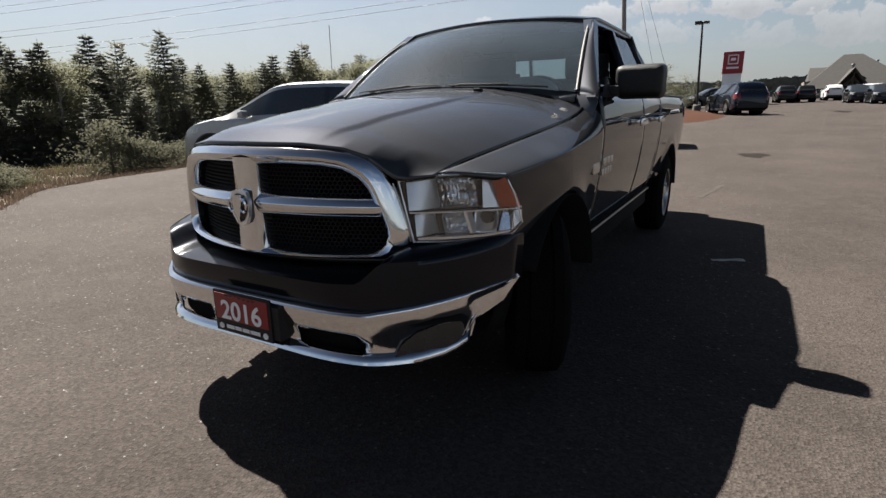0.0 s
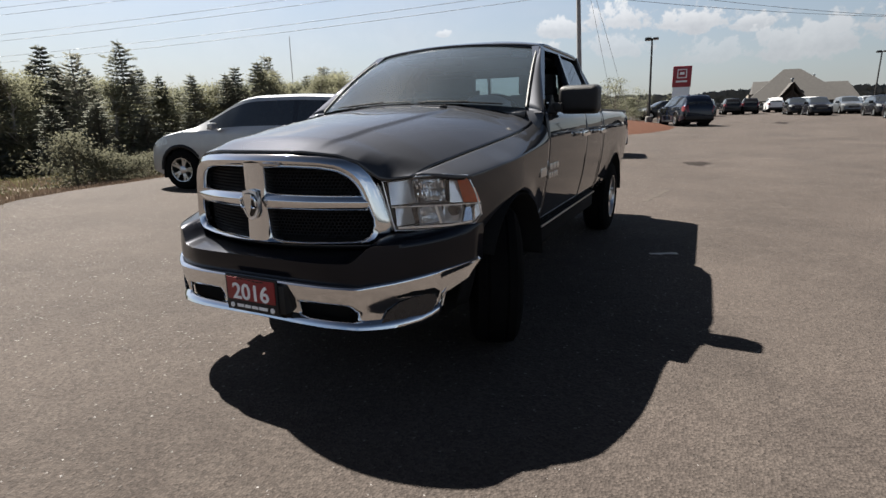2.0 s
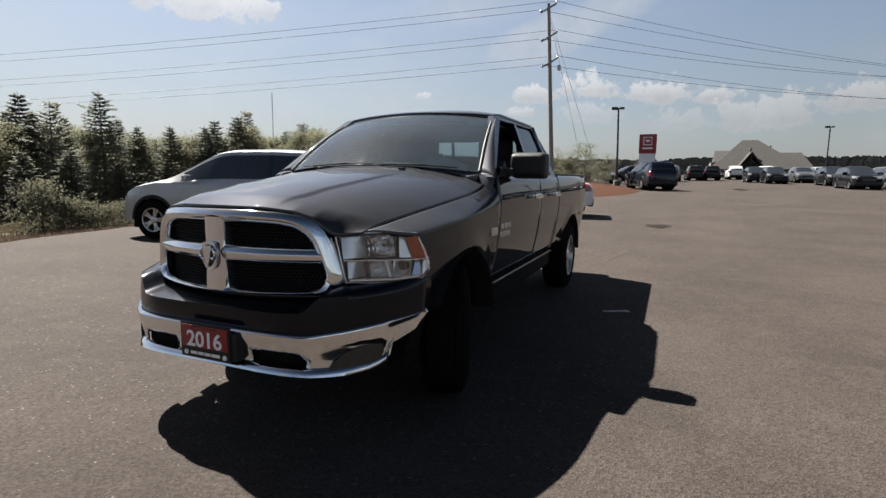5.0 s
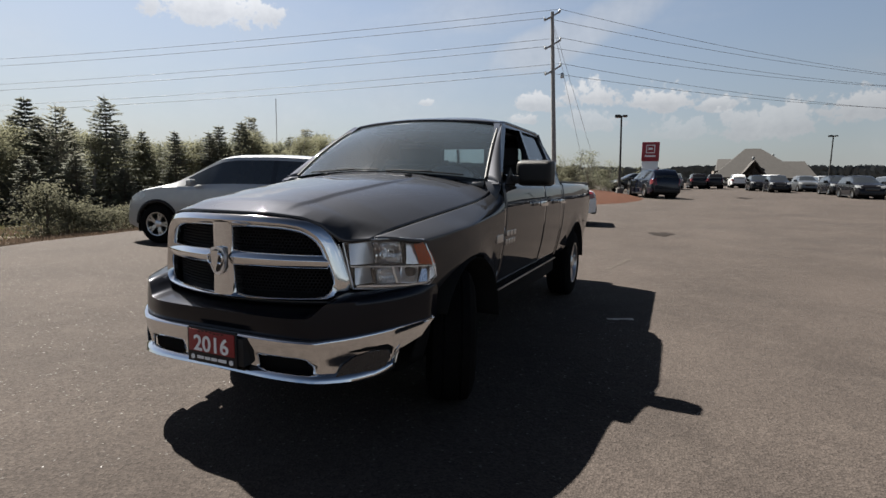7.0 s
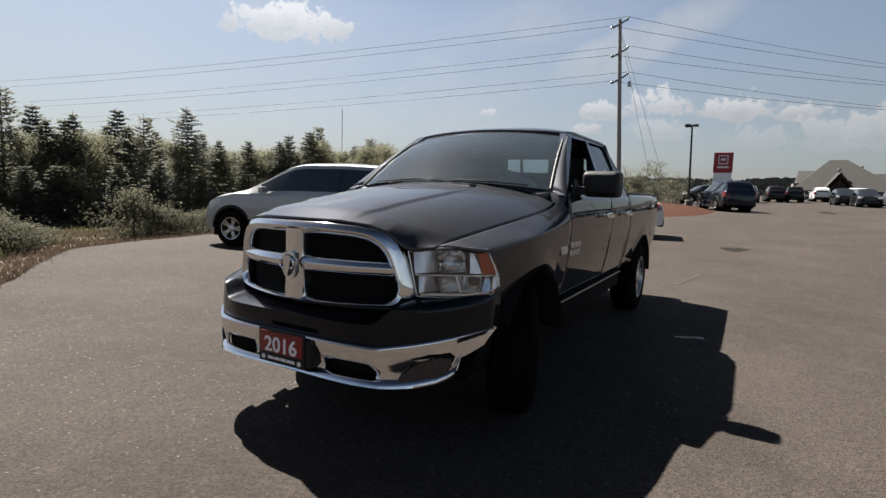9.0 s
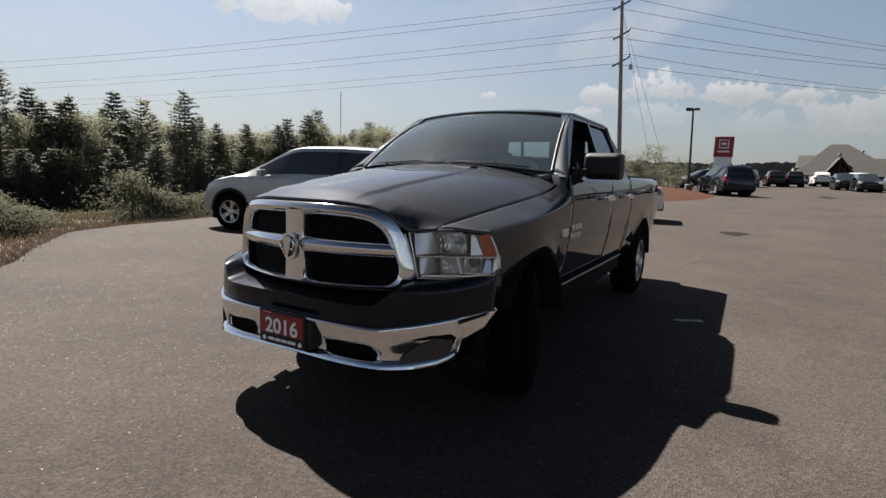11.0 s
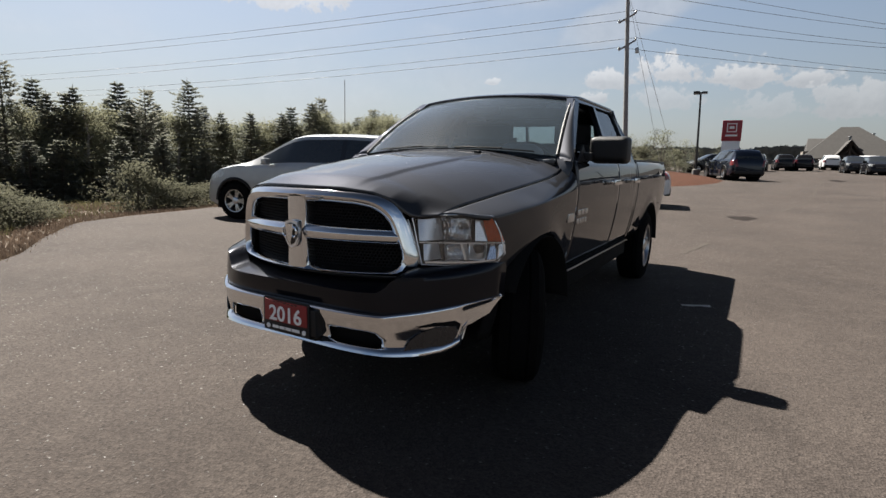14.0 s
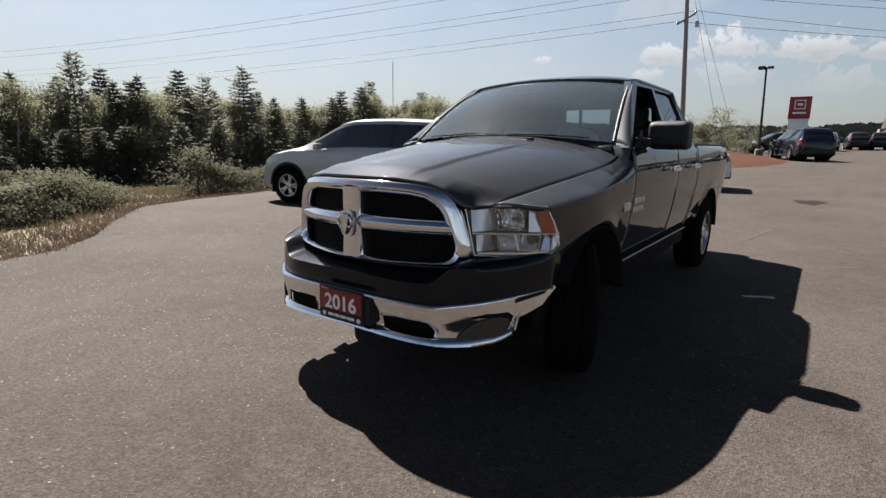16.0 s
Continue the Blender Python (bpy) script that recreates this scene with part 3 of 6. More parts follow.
# ---- pickup truck (its own axes: y backwards from the front bumper, x to its left) ----
TRUCK = thing("pickup_truck", pose(0.06, 0, 0, 0, 0, 0.8), "dark graphite blue quad-cab pickup truck with chrome grille and bumper", "pickup truck")
AXLES = (1.05, 4.60)
ARCH_R = 0.50
HUB_Z = 0.405


def f_bumper(x):
    return 0.80 * (abs(x) + 0.018) ** 5


def f_grille(x):
    return 0.05 + 0.5 * x * x


def f_lamp(x):
    d = max(0.0, abs(x) - 0.565)
    return 0.23 + 0.62 * d + 1.0 * d * d


def hood_edge(y):
    ys = (0.33, 0.5, 0.8, 1.1, 1.36, 1.5, 1.64)
    return lerp(y, ys, (0.675, 0.725, 0.775, 0.812, 0.836, 0.852, 0.868)), lerp(y, ys, (1.062, 1.100, 1.146, 1.186, 1.220, 1.250, 1.315))


def shoulder_z(y):
    """Height at which the body side is widest."""
    return lerp(y, (0.45, 0.8, 1.3, 1.63, 2.1, 5.7), (1.028, 1.07, 1.115, 1.140, 1.150, 1.150))


def side_x(y, z):
    """Half width of the body side."""
    zc = shoulder_z(y)
    x = 0.956 - (0.26 * (zc - z) ** 2 if z < zc else 0.92 * (z - zc) ** 2)
    for yc in AXLES:
        d = math.hypot(y - yc, z - HUB_Z)
        x += 0.014 * math.exp(-(((d - 0.51) / 0.07) ** 2))
    if y < 1.7:
        x -= 0.040 * smooth(1.02, 0.62, z) * smooth(1.7, 1.3, y)
    if y < 1.1:
        x -= 0.075 * ((1.1 - y) / 0.55) ** 2
    if y > 4.9:
        x -= 0.03 * ((y - 4.9) / 0.85) ** 2
    return x


def side_low(y, base):
    """Lower edge of the body side: the sill, or the arch over a wheel."""
    z = base
    for yc in AXLES:
        d = abs(y - yc)
        if d < ARCH_R:
            z = max(z, HUB_Z + math.sqrt(ARCH_R**2 - d * d))
    return z


def side_panel(name, s, y0, y1, base, top, parent, mat=PAINT, label="", rows=16, step=0.035, y_front=None):
    n = max(4, round((y1 - y0) / step))

    def fn(u, v):
        zt = top(y0 + u * (y1 - y0)) if callable(top) else top
        ya = y0 + u * (y1 - y0)
        lo = side_low(ya, base)
        z = zt + (lo - zt) * v
        y = ya
        if y_front:
            y = y_front(z) + u * (y1 - y_front(z))
            z = zt + (side_low(y, base) - zt) * v
        return (s * side_x(y, z), y, z)

    return part(name, sheet(fn, n, rows, flip=s > 0), mat, parent, label, thick=0.02, side=-1)


# hood
def hood_front(x):
    a = abs(x)
    y = f_grille(x) if a < 0.56 else lerp(a, (0.56, 0.60, 0.70), (f_grille(0.56), 0.245, 0.33))
    z = lerp(a, (0, 0.25, 0.40, 0.485, 0.535, 0.570, 0.60, 0.70), (1.174, 1.172, 1.156, 1.124, 1.076, 1.044, 1.041, 1.060))
    return y, z


def hood_top(x, y):
    xe, ze = hood_edge(max(y, 0.33))
    zc = lerp(y, (0.05, 0.15, 0.3, 0.5, 1.0, 1.55), (1.20, 1.225, 1.252, 1.285, 1.352, 1.410))
    t = min(1.0, abs(x) / xe)
    z = ze + (zc - ze) * (1 - t**2.6)
    ridge = lerp(y, (0.1, 1.5), (0.30, 0.40))
    z -= 0.008 * smooth(ridge - 0.003, ridge + 0.030, abs(x)) * smooth(0.05, 0.30, y) * (1 - t**4) * (1 - 0.75 * smooth(1.05, 1.48, y))
    return z


def hood_fn(u, v):
    q = 2 * u - 1
    xf = 0.675 * q
    yf, zf = hood_front(xf)
    yr = 1.50 + 0.10 * q * q
    vv = v * v * 0.55 + v * 0.45
    y = yf + (yr - yf) * vv
    w = lerp(y, (0.05, 0.33, 0.5, 0.8, 1.1, 1.36, 1.5, 1.64), (0.675, 0.675, 0.725, 0.775, 0.812, 0.836, 0.852, 0.868))
    x = q * w
    zs = hood_top(x, y)
    run = y - yf
    k = min(1.0, run / 0.16)
    z = zf + (zs - zf) * (1 - (1 - k) ** 2.4)
    return (x, y, z)


part("hood", sheet(hood_fn, 150, 56, sharp=60), PAINT, TRUCK, "graphite hood with raised centre", thick=0.012, side=-1)
bm = box_bm((-0.62, 0.36, 0.42), (0.62, 1.62, 1.02), 0.03)
box_bm((-0.56, 0.30, 0.45), (0.56, 0.4, 1.04), 0.0, bm=bm)
part("engine_bay", bm, DARK, TRUCK)

for s in (1, -1):
    # front fender: shoulder row from the hood line, then the side
    def fender_fn(u, v, s=s):
        def front(z):
            return lerp(z, (0.55, 0.64, 0.80, 0.87, 0.95, 1.035, 1.07), (0.50, 0.53, 0.545, 0.56, 0.548, 0.505, 0.36))

        if v < 0.4:
            k = v / 0.4
            zf = 1.062 - 0.03 * k
            y0 = lerp(k, (0, 0.5, 1), (0.335, 0.43, 0.508))
            y = y0 + u * (1.63 - y0)
            xe, ze = hood_edge(y)
            zsh = shoulder_z(y)
            xs = side_x(y, zsh)
            z0, xe = ze - 0.0045, xe - 0.002
            zc = max(zsh + 0.012, z0 - 0.42 * (xs - xe))
            return (s * ((1 - k) ** 2 * xe + (1 - (1 - k) ** 2) * xs), y, (1 - k) ** 2 * z0 + 2 * k * (1 - k) * zc + k * k * zsh)
        k = (v - 0.4) / 0.6
        zsh_f = 1.028
        zg = zsh_f + (0.64 - zsh_f) * k
        y0 = front(zg)
        y = y0 + u * (1.63 - y0)
        zsh = shoulder_z(y)
        lo = side_low(y, 0.56 if y > 1.1 else 0.64)
        z = zsh + (lo - zsh) * k
        return (s * side_x(y, z), y, z)

    part("front_fender", sheet(fender_fn, 44, 40, flip=s > 0, sharp=50), PAINT, TRUCK, thick=0.018, side=-1)
    # wheel-house liners
    for yc in AXLES:
        def liner(u, v, yc=yc, s=s):
            a = math.pi * (0.16 + 0.82 * u)
            r = ARCH_R - 0.012
            return (s * (0.985 - 0.55 * v - 0.03), yc - r * math.cos(a), HUB_Z + r * math.sin(a))

        part("wheel_house", sheet(liner, 24, 3), DARK, TRUCK, thick=0.004)
    door = side_panel("front_door", s, 1.6312, 2.8484, 0.60, 1.335, TRUCK)
    rdoor = side_panel("rear_door", s, 2.849, 3.6058, 0.60, 1.335, TRUCK)
    side_panel("cab_corner", s, 3.607, 3.675, 0.56, 1.335, TRUCK, step=0.02)
    for y0, dr in ((2.60, door), (3.40, rdoor)):
        xh = side_x(y0, 1.17)
        bm = box_bm((s * (xh + 0.030), y0 - 0.12, 1.152), (s * (xh + 0.054), y0 + 0.12, 1.196), 0.010)
        box_bm((s * (xh - 0.01), y0 - 0.10, 1.163), (s * (xh + 0.03), y0 - 0.075, 1.189), 0.004, bm=bm)
        box_bm((s * (xh - 0.01), y0 + 0.075, 1.163), (s * (xh + 0.03), y0 + 0.10, 1.189), 0.004, bm=bm)
        part("door_handle", bm, CHROME, dr, "chrome door handle")
    # sill under the doors with a bright strip
    part("rocker_panel", box_bm((s * 0.80, 1.60, 0.44), (s * 0.885, 3.63, 0.592), 0.02), DARK, TRUCK)
    part("sill_strip", box_bm((s * 0.898, 1.66, 0.578), (s * 0.912, 3.58, 0.588), 0.004), CHROME_SATIN, TRUCK, "bright sill strip")
    # badge plates: plain bars
    for (yb, zb, wy, hz, mt) in ((1.53, 0.962, 0.13, 0.055, CHROME_SATIN),):
        part("fender_badge", box_bm((s * (side_x(yb, zb) - 0.004), yb - wy / 2, zb - hz / 2), (s * (side_x(yb, zb) + 0.006), yb + wy / 2, zb + hz / 2), 0.003), mt, TRUCK, "small bright badge bar")
    for k, (zb, wy) in enumerate(((0.985, 0.25), (0.925, 0.25))):
        for i in range(3 + k):
            n = 3 + k
            ya = 1.68 + wy * i / n
            part("door_badge", box_bm((s * (side_x(ya, zb) - 0.004), ya, zb - 0.019), (s * (side_x(ya, zb) + 0.005), ya + wy / n - 0.022, zb + 0.019), 0.004), CHROME_SATIN, door, "plain bright badge bars")

    # greenhouse side: frames and windows in the leaning plane
    def gx(z):
        return 0.915 - (z - 1.335) * 0.48

    def side_pt(a, b, d, s=s):
        bow = 0.02 * math.sin(max(0.0, min(1.0, (b - 1.33) / 0.5)) * math.pi)
        return (s * (gx(b) + bow - d), a, b)

    frames = {
        "a_pillar": ([(1.56, 1.33), (1.66, 1.33), (1.70, 1.385), (2.36, 1.785), (2.44, 1.825), (2.26, 1.815)], PAINT),
        "roof_rail": ([(2.26, 1.815), (2.40, 1.792), (2.85, 1.806), (3.44, 1.812), (3.56, 1.80), (3.50, 1.85), (2.6, 1.855)], PAINT),
        "b_pillar": ([(2.66, 1.33), (2.76, 1.33), (2.890, 1.815), (2.825, 1.81)], GLOSS_BLACK),
        "c_pillar": ([(3.44, 1.33), (3.66, 1.33), (3.655, 1.55), (3.56, 1.835), (3.43, 1.82), (3.50, 1.79), (3.43, 1.56)], PAINT),
        "window_sill": ([(1.66, 1.325), (3.46, 1.325), (3.46, 1.355), (1.66, 1.355)], GLOSS_BLACK),
    }
    for nm, (poly, mt) in frames.items():
        part(nm, plate_bm(poly, side_pt, 0.05 if nm != "window_sill" else 0.04), mt, TRUCK)
    # the driver's window is wound down
    pane = [(1.66, 1.345), (1.70, 1.385), (2.37, 1.80), (2.84, 1.815), (2.70, 1.345)] if s < 0 else [(1.66, 1.345), (1.70, 1.385), (1.73, 1.40), (2.72, 1.40), (2.70, 1.345)]
    for nm, poly, mt in (("front_side_window", pane, SIDE_GLASS if s > 0 else GLASS_TINT),
                         ("rear_side_window", [(2.74, 1.345), (2.88, 1.82), (3.46, 1.82), (3.50, 1.79), (3.44, 1.56), (3.46, 1.345)], GLASS_TINT)):
        me = plate_bm(poly, lambda a, b, d: side_pt(a, b, 0.022 + d), 0.004)
        part(nm, me, mt, TRUCK)
    # door mirror
    mirror = part("door_mirror", box_bm((s * 0.930, 1.90, 1.318), (s * 1.215, 2.06, 1.512), 0.045, 4), BLACK, TRUCK, "large black door mirror")
    for v in mirror.data.vertices:
        k = (2.06 - v.co.y) / 0.16
        v.co.z = 1.415 + (v.co.z - 1.415) * (1 - 0.16 * k * k)
        v.co.x = s * (1.062 + (abs(v.co.x) - 1.073) * (0.95 - 0.05 * k))
    part("mirror_glass", box_bm((s * 0.96, 2.058, 1.335), (s * 1.19, 2.066, 1.495), 0.003), CHROME, mirror)
    part("mirror_arm", box_bm((s * 0.86, 1.86, 1.335), (s * 0.97, 1.99, 1.395), 0.02), BLACK, mirror)
    if s < 0:
        # this one is folded back along the door
        fold = Matrix.Translation((-0.93, 1.98, 0)) @ Matrix.Rotation(radians(68), 4, "Z") @ Matrix.Translation((0.93, -1.98, 1.325 * 0.45)) @ Matrix.Diagonal((0.62, 0.9, 0.55, 1))
        mirror.matrix_basis = fold
    part("mirror_sail", plate_bm([(1.70, 1.33), (1.93, 1.33), (1.93, 1.45)], side_pt, -0.012), BLACK, TRUCK)

    # bed side
    side_panel("bed_side", s, 3.695, 5.62, 0.60, 1.352, TRUCK, step=0.03)
    part("bed_rail", box_bm((s * 0.78, 3.695, 1.350), (s * 0.905, 5.62, 1.374), 0.008), BLACK, TRUCK, "black bed rail cap")
    tl = part("tail_lamp", box_bm((s * 0.79, 5.54, 0.95), (s * 0.925, 5.64, 1.30), 0.02), RED_LENS, TRUCK, "red tail lamp")

# cab floor, back wall, roof, glass
part("bed_floor", box_bm((-0.84, 3.72, 0.72), (0.84, 5.60, 0.76)), BLACK, TRUCK)
for s in (1, -1):
    part("bed_inner_wall", box_bm((s * 0.78, 3.73, 0.70), (s * 0.83, 5.60, 1.352)), BLACK, TRUCK)
    part("inner_arch", box_bm((s * 0.55, AXLES[1] - 0.52, 0.74), (s * 0.79, AXLES[1] + 0.52, 0.98), 0.06, 3), BLACK, TRUCK)
part("bed_front_wall", box_bm((-0.86, 3.70, 0.6), (0.86, 3.74, 1.35), 0.01), PAINT, TRUCK)
part("tailgate", box_bm((-0.78, 5.58, 0.70), (0.78, 5.65, 1.36), 0.015), PAINT, TRUCK)
part("rear_bumper", box_bm((-0.86, 5.62, 0.50), (0.86, 5.76, 0.68), 0.03), CHROME, TRUCK)


def roof_fn(u, v):
    q = 2 * u - 1
    y0 = 2.20 + 0.085 * q * q
    y = y0 + v * (3.585 - y0)
    zc = 1.847 + 0.075 * (1 - (1 - min(1.0, v / 0.4)) ** 2) - 0.075 * (max(0.0, v - 0.6) / 0.4) ** 2.5
    edge = lerp(v, (0, 0.1, 0.9, 1), (1.816, 1.845, 1.847, 1.815))
    z = edge + (zc - edge) * (1 - abs(q) ** 3.2)
    return (q * (0.680 + 0.010 * min(1.0, v / 0.15)), y, z)


part("roof", sheet(roof_fn, 40, 24, flip=False, sharp=60), PAINT, TRUCK, thick=0.03, side=-1)


def shield(u, v):
    q = 2 * u - 1
    xb, yb, zb = 0.800 * q, 1.455 + 0.155 * q * q, 1.405 - 0.045 * q * q
    xt, yt, zt = 0.665 * q, 2.205 + 0.085 * q * q, 1.842 - 0.040 * q * q
    bow = 0.028 * math.sin(math.pi * v)
    return (xb + (xt - xb) * v, yb + (yt - yb) * v - bow * 0.5, zb + (zt - zb) * v + bow)


ws = part("windshield", sheet(shield, 28, 16), GLASS, TRUCK)


for s in (1, -1):
    bm = tube_bm([Vector(shield(0.5 + s * 0.5, k / 10)) + Vector((s * 0.004, 0, 0.006)) for k in range(11)], 0.0095, 8)
    part("windshield_trim", bm, BLACK, TRUCK)
for s in (1, -1):
    def pillar_fn(u, v, s=s):
        a = Vector(shield(0.5 + s * 0.5, v)) + Vector((s * 0.002, 0.004, 0.0))
        yy, zz = 1.56 + (2.26 - 1.56) * v, 1.33 + (1.815 - 1.33) * v
        b = Vector((s * (0.915 - (zz - 1.335) * 0.48 + 0.014), yy + 0.01, zz - 0.004))
        p = a.lerp(b, u)
        p += Vector((s * 0.72, -0.60, 0.34)) * (0.020 * math.sin(math.pi * u))
        return p

    part("pillar_cover", sheet(pillar_fn, 32, 14, flip=s < 0), PAINT, TRUCK, thick=0.006)

    def foot_fn(u, v, s=s):
        return pillar_fn(u, 0.0) + Vector((-s * 0.030 * v * v, -0.075 * v + 0.045 * v * v, -0.13 * v))

    part("pillar_foot", sheet(foot_fn, 32, 10, flip=s > 0), PAINT, TRUCK, thick=0.006)
bm = tube_bm([Vector(shield(k / 12, 1.0)) + Vector((0, 0.0, 0.004)) for k in range(13)], 0.012, 8)
part("header_trim", bm, GLOSS_BLACK, TRUCK)


def cowl_fn(u, v):
    q = 2 * u - 1
    y = 1.46 + 0.12 * q * q + v * 0.20
    return (q * (0.835 + 0.02 * v), y, 1.385 - 0.10 * q * q + 0.012 * v)


part("cowl", sheet(cowl_fn, 24, 3), BLACK, TRUCK, "black wiper cowl", thick=0.02)
for k, (x0, x1) in enumerate(((0.10, 0.66), (-0.52, 0.04))):
    bm = bmesh.new()
    pts = []
    for i in range(9):
        u = 0.5 + (x0 + (x1 - x0) * i / 8) / 1.6
        pts.append(Vector(shield(u, 0.0 + 0.012 * i / 8)) + Vector((0, -0.006, 0.008)))
    tube_bm(pts, 0.0055, 6, bm)
    wiper = part("wiper_blade", bm, BLACK, TRUCK)
    part("wiper_arm", tube_bm([Vector((x0 - 0.06, 1.49, 1.392)), pts[1] + Vector((0, -0.012, 0.004)), pts[5] + Vector((0, -0.006, 0.006))], 0.005, 6), BLACK, wiper)
for x0 in (-0.34, 0.34):
    part("washer_nozzle", box_bm((x0 - 0.02, 1.33, hood_top(x0, 1.35) + 0.0), (x0 + 0.02, 1.37, hood_top(x0, 1.35) + 0.014), 0.005), BLACK, TRUCK)
part("back_wall", box_bm((-0.84, 3.62, 0.62), (0.84, 3.68, 1.36), 0.01), PAINT, TRUCK)


def rear_pt(a, b, d):
    return (a, 3.665 - (b - 1.36) * 0.20 - d, b)


rear_frames = [[(-0.88, 1.35), (-0.50, 1.35), (-0.47, 1.84), (-0.69, 1.84)], [(0.53, 1.35), (0.88, 1.35), (0.69, 1.84), (0.49, 1.84)], [(-0.66, 1.86), (-0.52, 1.70), (0.52, 1.70), (0.66, 1.86)], [(-0.86, 1.30), (0.86, 1.30), (0.84, 1.45), (-0.84, 1.45)]]
bm = bmesh.new()
for poly in rear_frames:
    plate_bm(poly, rear_pt, 0.03 + 0.002 * rear_frames.index(poly), bm)
part("rear_wall_frame", bm, PAINT, TRUCK)
rg = part("rear_window", plate_bm([(-0.62, 1.41), (0.62, 1.41), (0.56, 1.72), (-0.56, 1.72)], lambda a, b, d: rear_pt(a, b, 0.012 + d), 0.004), GLASS, TRUCK)
for s in (1, -1):
    part("slider_bar", plate_bm([(s * 0.20, 1.41), (s * 0.225, 1.41), (s * 0.225, 1.72), (s * 0.20, 1.72)], lambda a, b, d: rear_pt(a, b, d - 0.004), 0.03), GLOSS_BLACK, rg)

# cab inside
part("cab_floor", box_bm((-0.86, 1.6, 0.50), (0.86, 3.6, 0.60)), DARK, TRUCK)
part("headliner", box_bm((-0.60, 2.42, 1.765), (0.60, 3.40, 1.79), 0.01), INTERIOR, TRUCK)


def dash_fn(u, v):
    q = 2 * u - 1
    return (0.80 * q, 1.56 + 0.50 * v, 1.335 + 0.03 * math.sin(math.pi * min(1, v * 1.3)) - (0.35 * max(0.0, v - 0.75) / 0.25) + 0.055 * math.exp(-(((q - 0.50) / 0.20) ** 2)) * math.sin(math.pi * v))


part("dashboard", sheet(dash_fn, 24, 14), DASH, TRUCK, "dark grey dashboard", thick=0.03)
wheel_bm = bmesh.new()
cen, nrm = Vector((0.42, 2.14, 1.30)), Vector((0, 0.88, 0.47)).normalized()
e1, e2 = Vector((1, 0, 0)), nrm.cross(Vector((1, 0, 0)))
tube_bm([cen + 0.185 * (math.cos(t) * e1 + math.sin(t) * e2) for t in [2 * math.pi * k / 28 for k in range(28)]], 0.016, 8, wheel_bm, closed=True)
for t in (0.2, math.pi - 0.2, -math.pi / 2):
    tube_bm([cen, cen + 0.18 * (math.cos(t) * e1 + math.sin(t) * e2)], 0.014, 6, wheel_bm)
box_bm((0.35, 2.10, 1.25), (0.49, 2.17, 1.35), 0.02, bm=wheel_bm)
part("steering_wheel", wheel_bm, BLACK, TRUCK)
for s in (1, -1):
    seat = part("front_seat", box_bm((s * 0.16, 2.35, 0.80), (s * 0.70, 2.90, 0.98), 0.05, 3), INTERIOR, TRUCK)
    bm = box_bm((s * 0.18, 2.80, 0.90), (s * 0.68, 2.96, 1.50), 0.06, 3)
    for v in bm.verts:
        v.co.y += 0.22 * (v.co.z - 0.9)
    part("seat_back", bm, INTERIOR, seat)
    bm = box_bm((s * (0.31 if s > 0 else 0.17), 2.94, 1.49), (s * (0.64 if s > 0 else 0.55), 3.03, 1.672), 0.04, 3)
    part("headrest", bm, INTERIOR, seat)
bm = box_bm((-0.70, 3.25, 0.95), (0.70, 3.42, 1.46), 0.06, 3)
bench = part("rear_bench", bm, INTERIOR, TRUCK)
for x0 in (-0.42, 0.44):
    part("bench_headrest", box_bm((x0 - 0.12, 3.33, 1.45), (x0 + 0.12, 3.42, 1.58), 0.035, 3), INTERIOR, bench)
bm = box_bm((-0.165, 2.82, 0.90), (0.155, 2.97, 1.47), 0.05, 3)
for v in bm.verts:
    v.co.y += 0.22 * (v.co.z - 0.9)
part("middle_seat", bm, INTERIOR, TRUCK)
bm = bmesh.new()
bmesh.ops.create_uvsphere(bm, u_segments=28, v_segments=14, radius=1.0)
for v in bm.verts:
    v.co = Vector((0.43 + 0.185 * v.co.x, 1.86 + 0.15 * v.co.y, 1.372 + 0.092 * max(-0.4, v.co.z)))
part("instrument_hood", bm, PALE_VINYL, TRUCK, "pale grey instrument cluster hood")
part("inside_mirror", box_bm((-0.12, 2.16, 1.70), (0.12, 2.19, 1.765), 0.012), BLACK, TRUCK)
# papers behind the glass
bm = plate_bm([(0.60, 0.80), (0.73, 0.80), (0.73, 0.93), (0.60, 0.93)], lambda a, b, d: Vector(shield(0.5 + a / 1.6, b)) + Vector((0, 0.02 + d, -0.012)), 0.001)
part("window_sticker", bm, STICKER, ws, "faded paper sticker")

# grille
OUT = [(0.0, 1.160), (0.20, 1.158), (0.34, 1.150), (0.43, 1.136), (0.49, 1.105), (0.530, 1.055), (0.553, 0.99), (0.590, 0.845), (0.592, 0.800), (0.575, 0.772), (0.545, 0.757), (0.40, 0.753), (0.20, 0.751), (0.0, 0.750)]
INN = [(0.0, 1.094), (0.20, 1.092), (0.32, 1.086), (0.395, 1.072), (0.440, 1.045), (0.470, 1.01), (0.490, 0.96), (0.522, 0.86), (0.525, 0.820), (0.515, 0.800), (0.490, 0.782), (0.38, 0.779), (0.20, 0.778), (0.0, 0.777)]


def g_pt(x, z, d):
    x *= 1.018
    return Vector((x, f_grille(x) + d, z + 0.012 * (z - 0.90)))


def resample(pl, n):
    cum = [0.0]
    for a, b in zip(pl, pl[1:]):
        cum.append(cum[-1] + math.dist(a, b))
    return [(lerp(cum[-1] * k / n, cum, [p[0] for p in pl]), lerp(cum[-1] * k / n, cum, [p[1] for p in pl])) for k in range(n + 1)]


def ring_of(pl, n=44):
    h = resample(pl, n)
    return h + [(-x, z) for x, z in h[::-1][1:-1]]


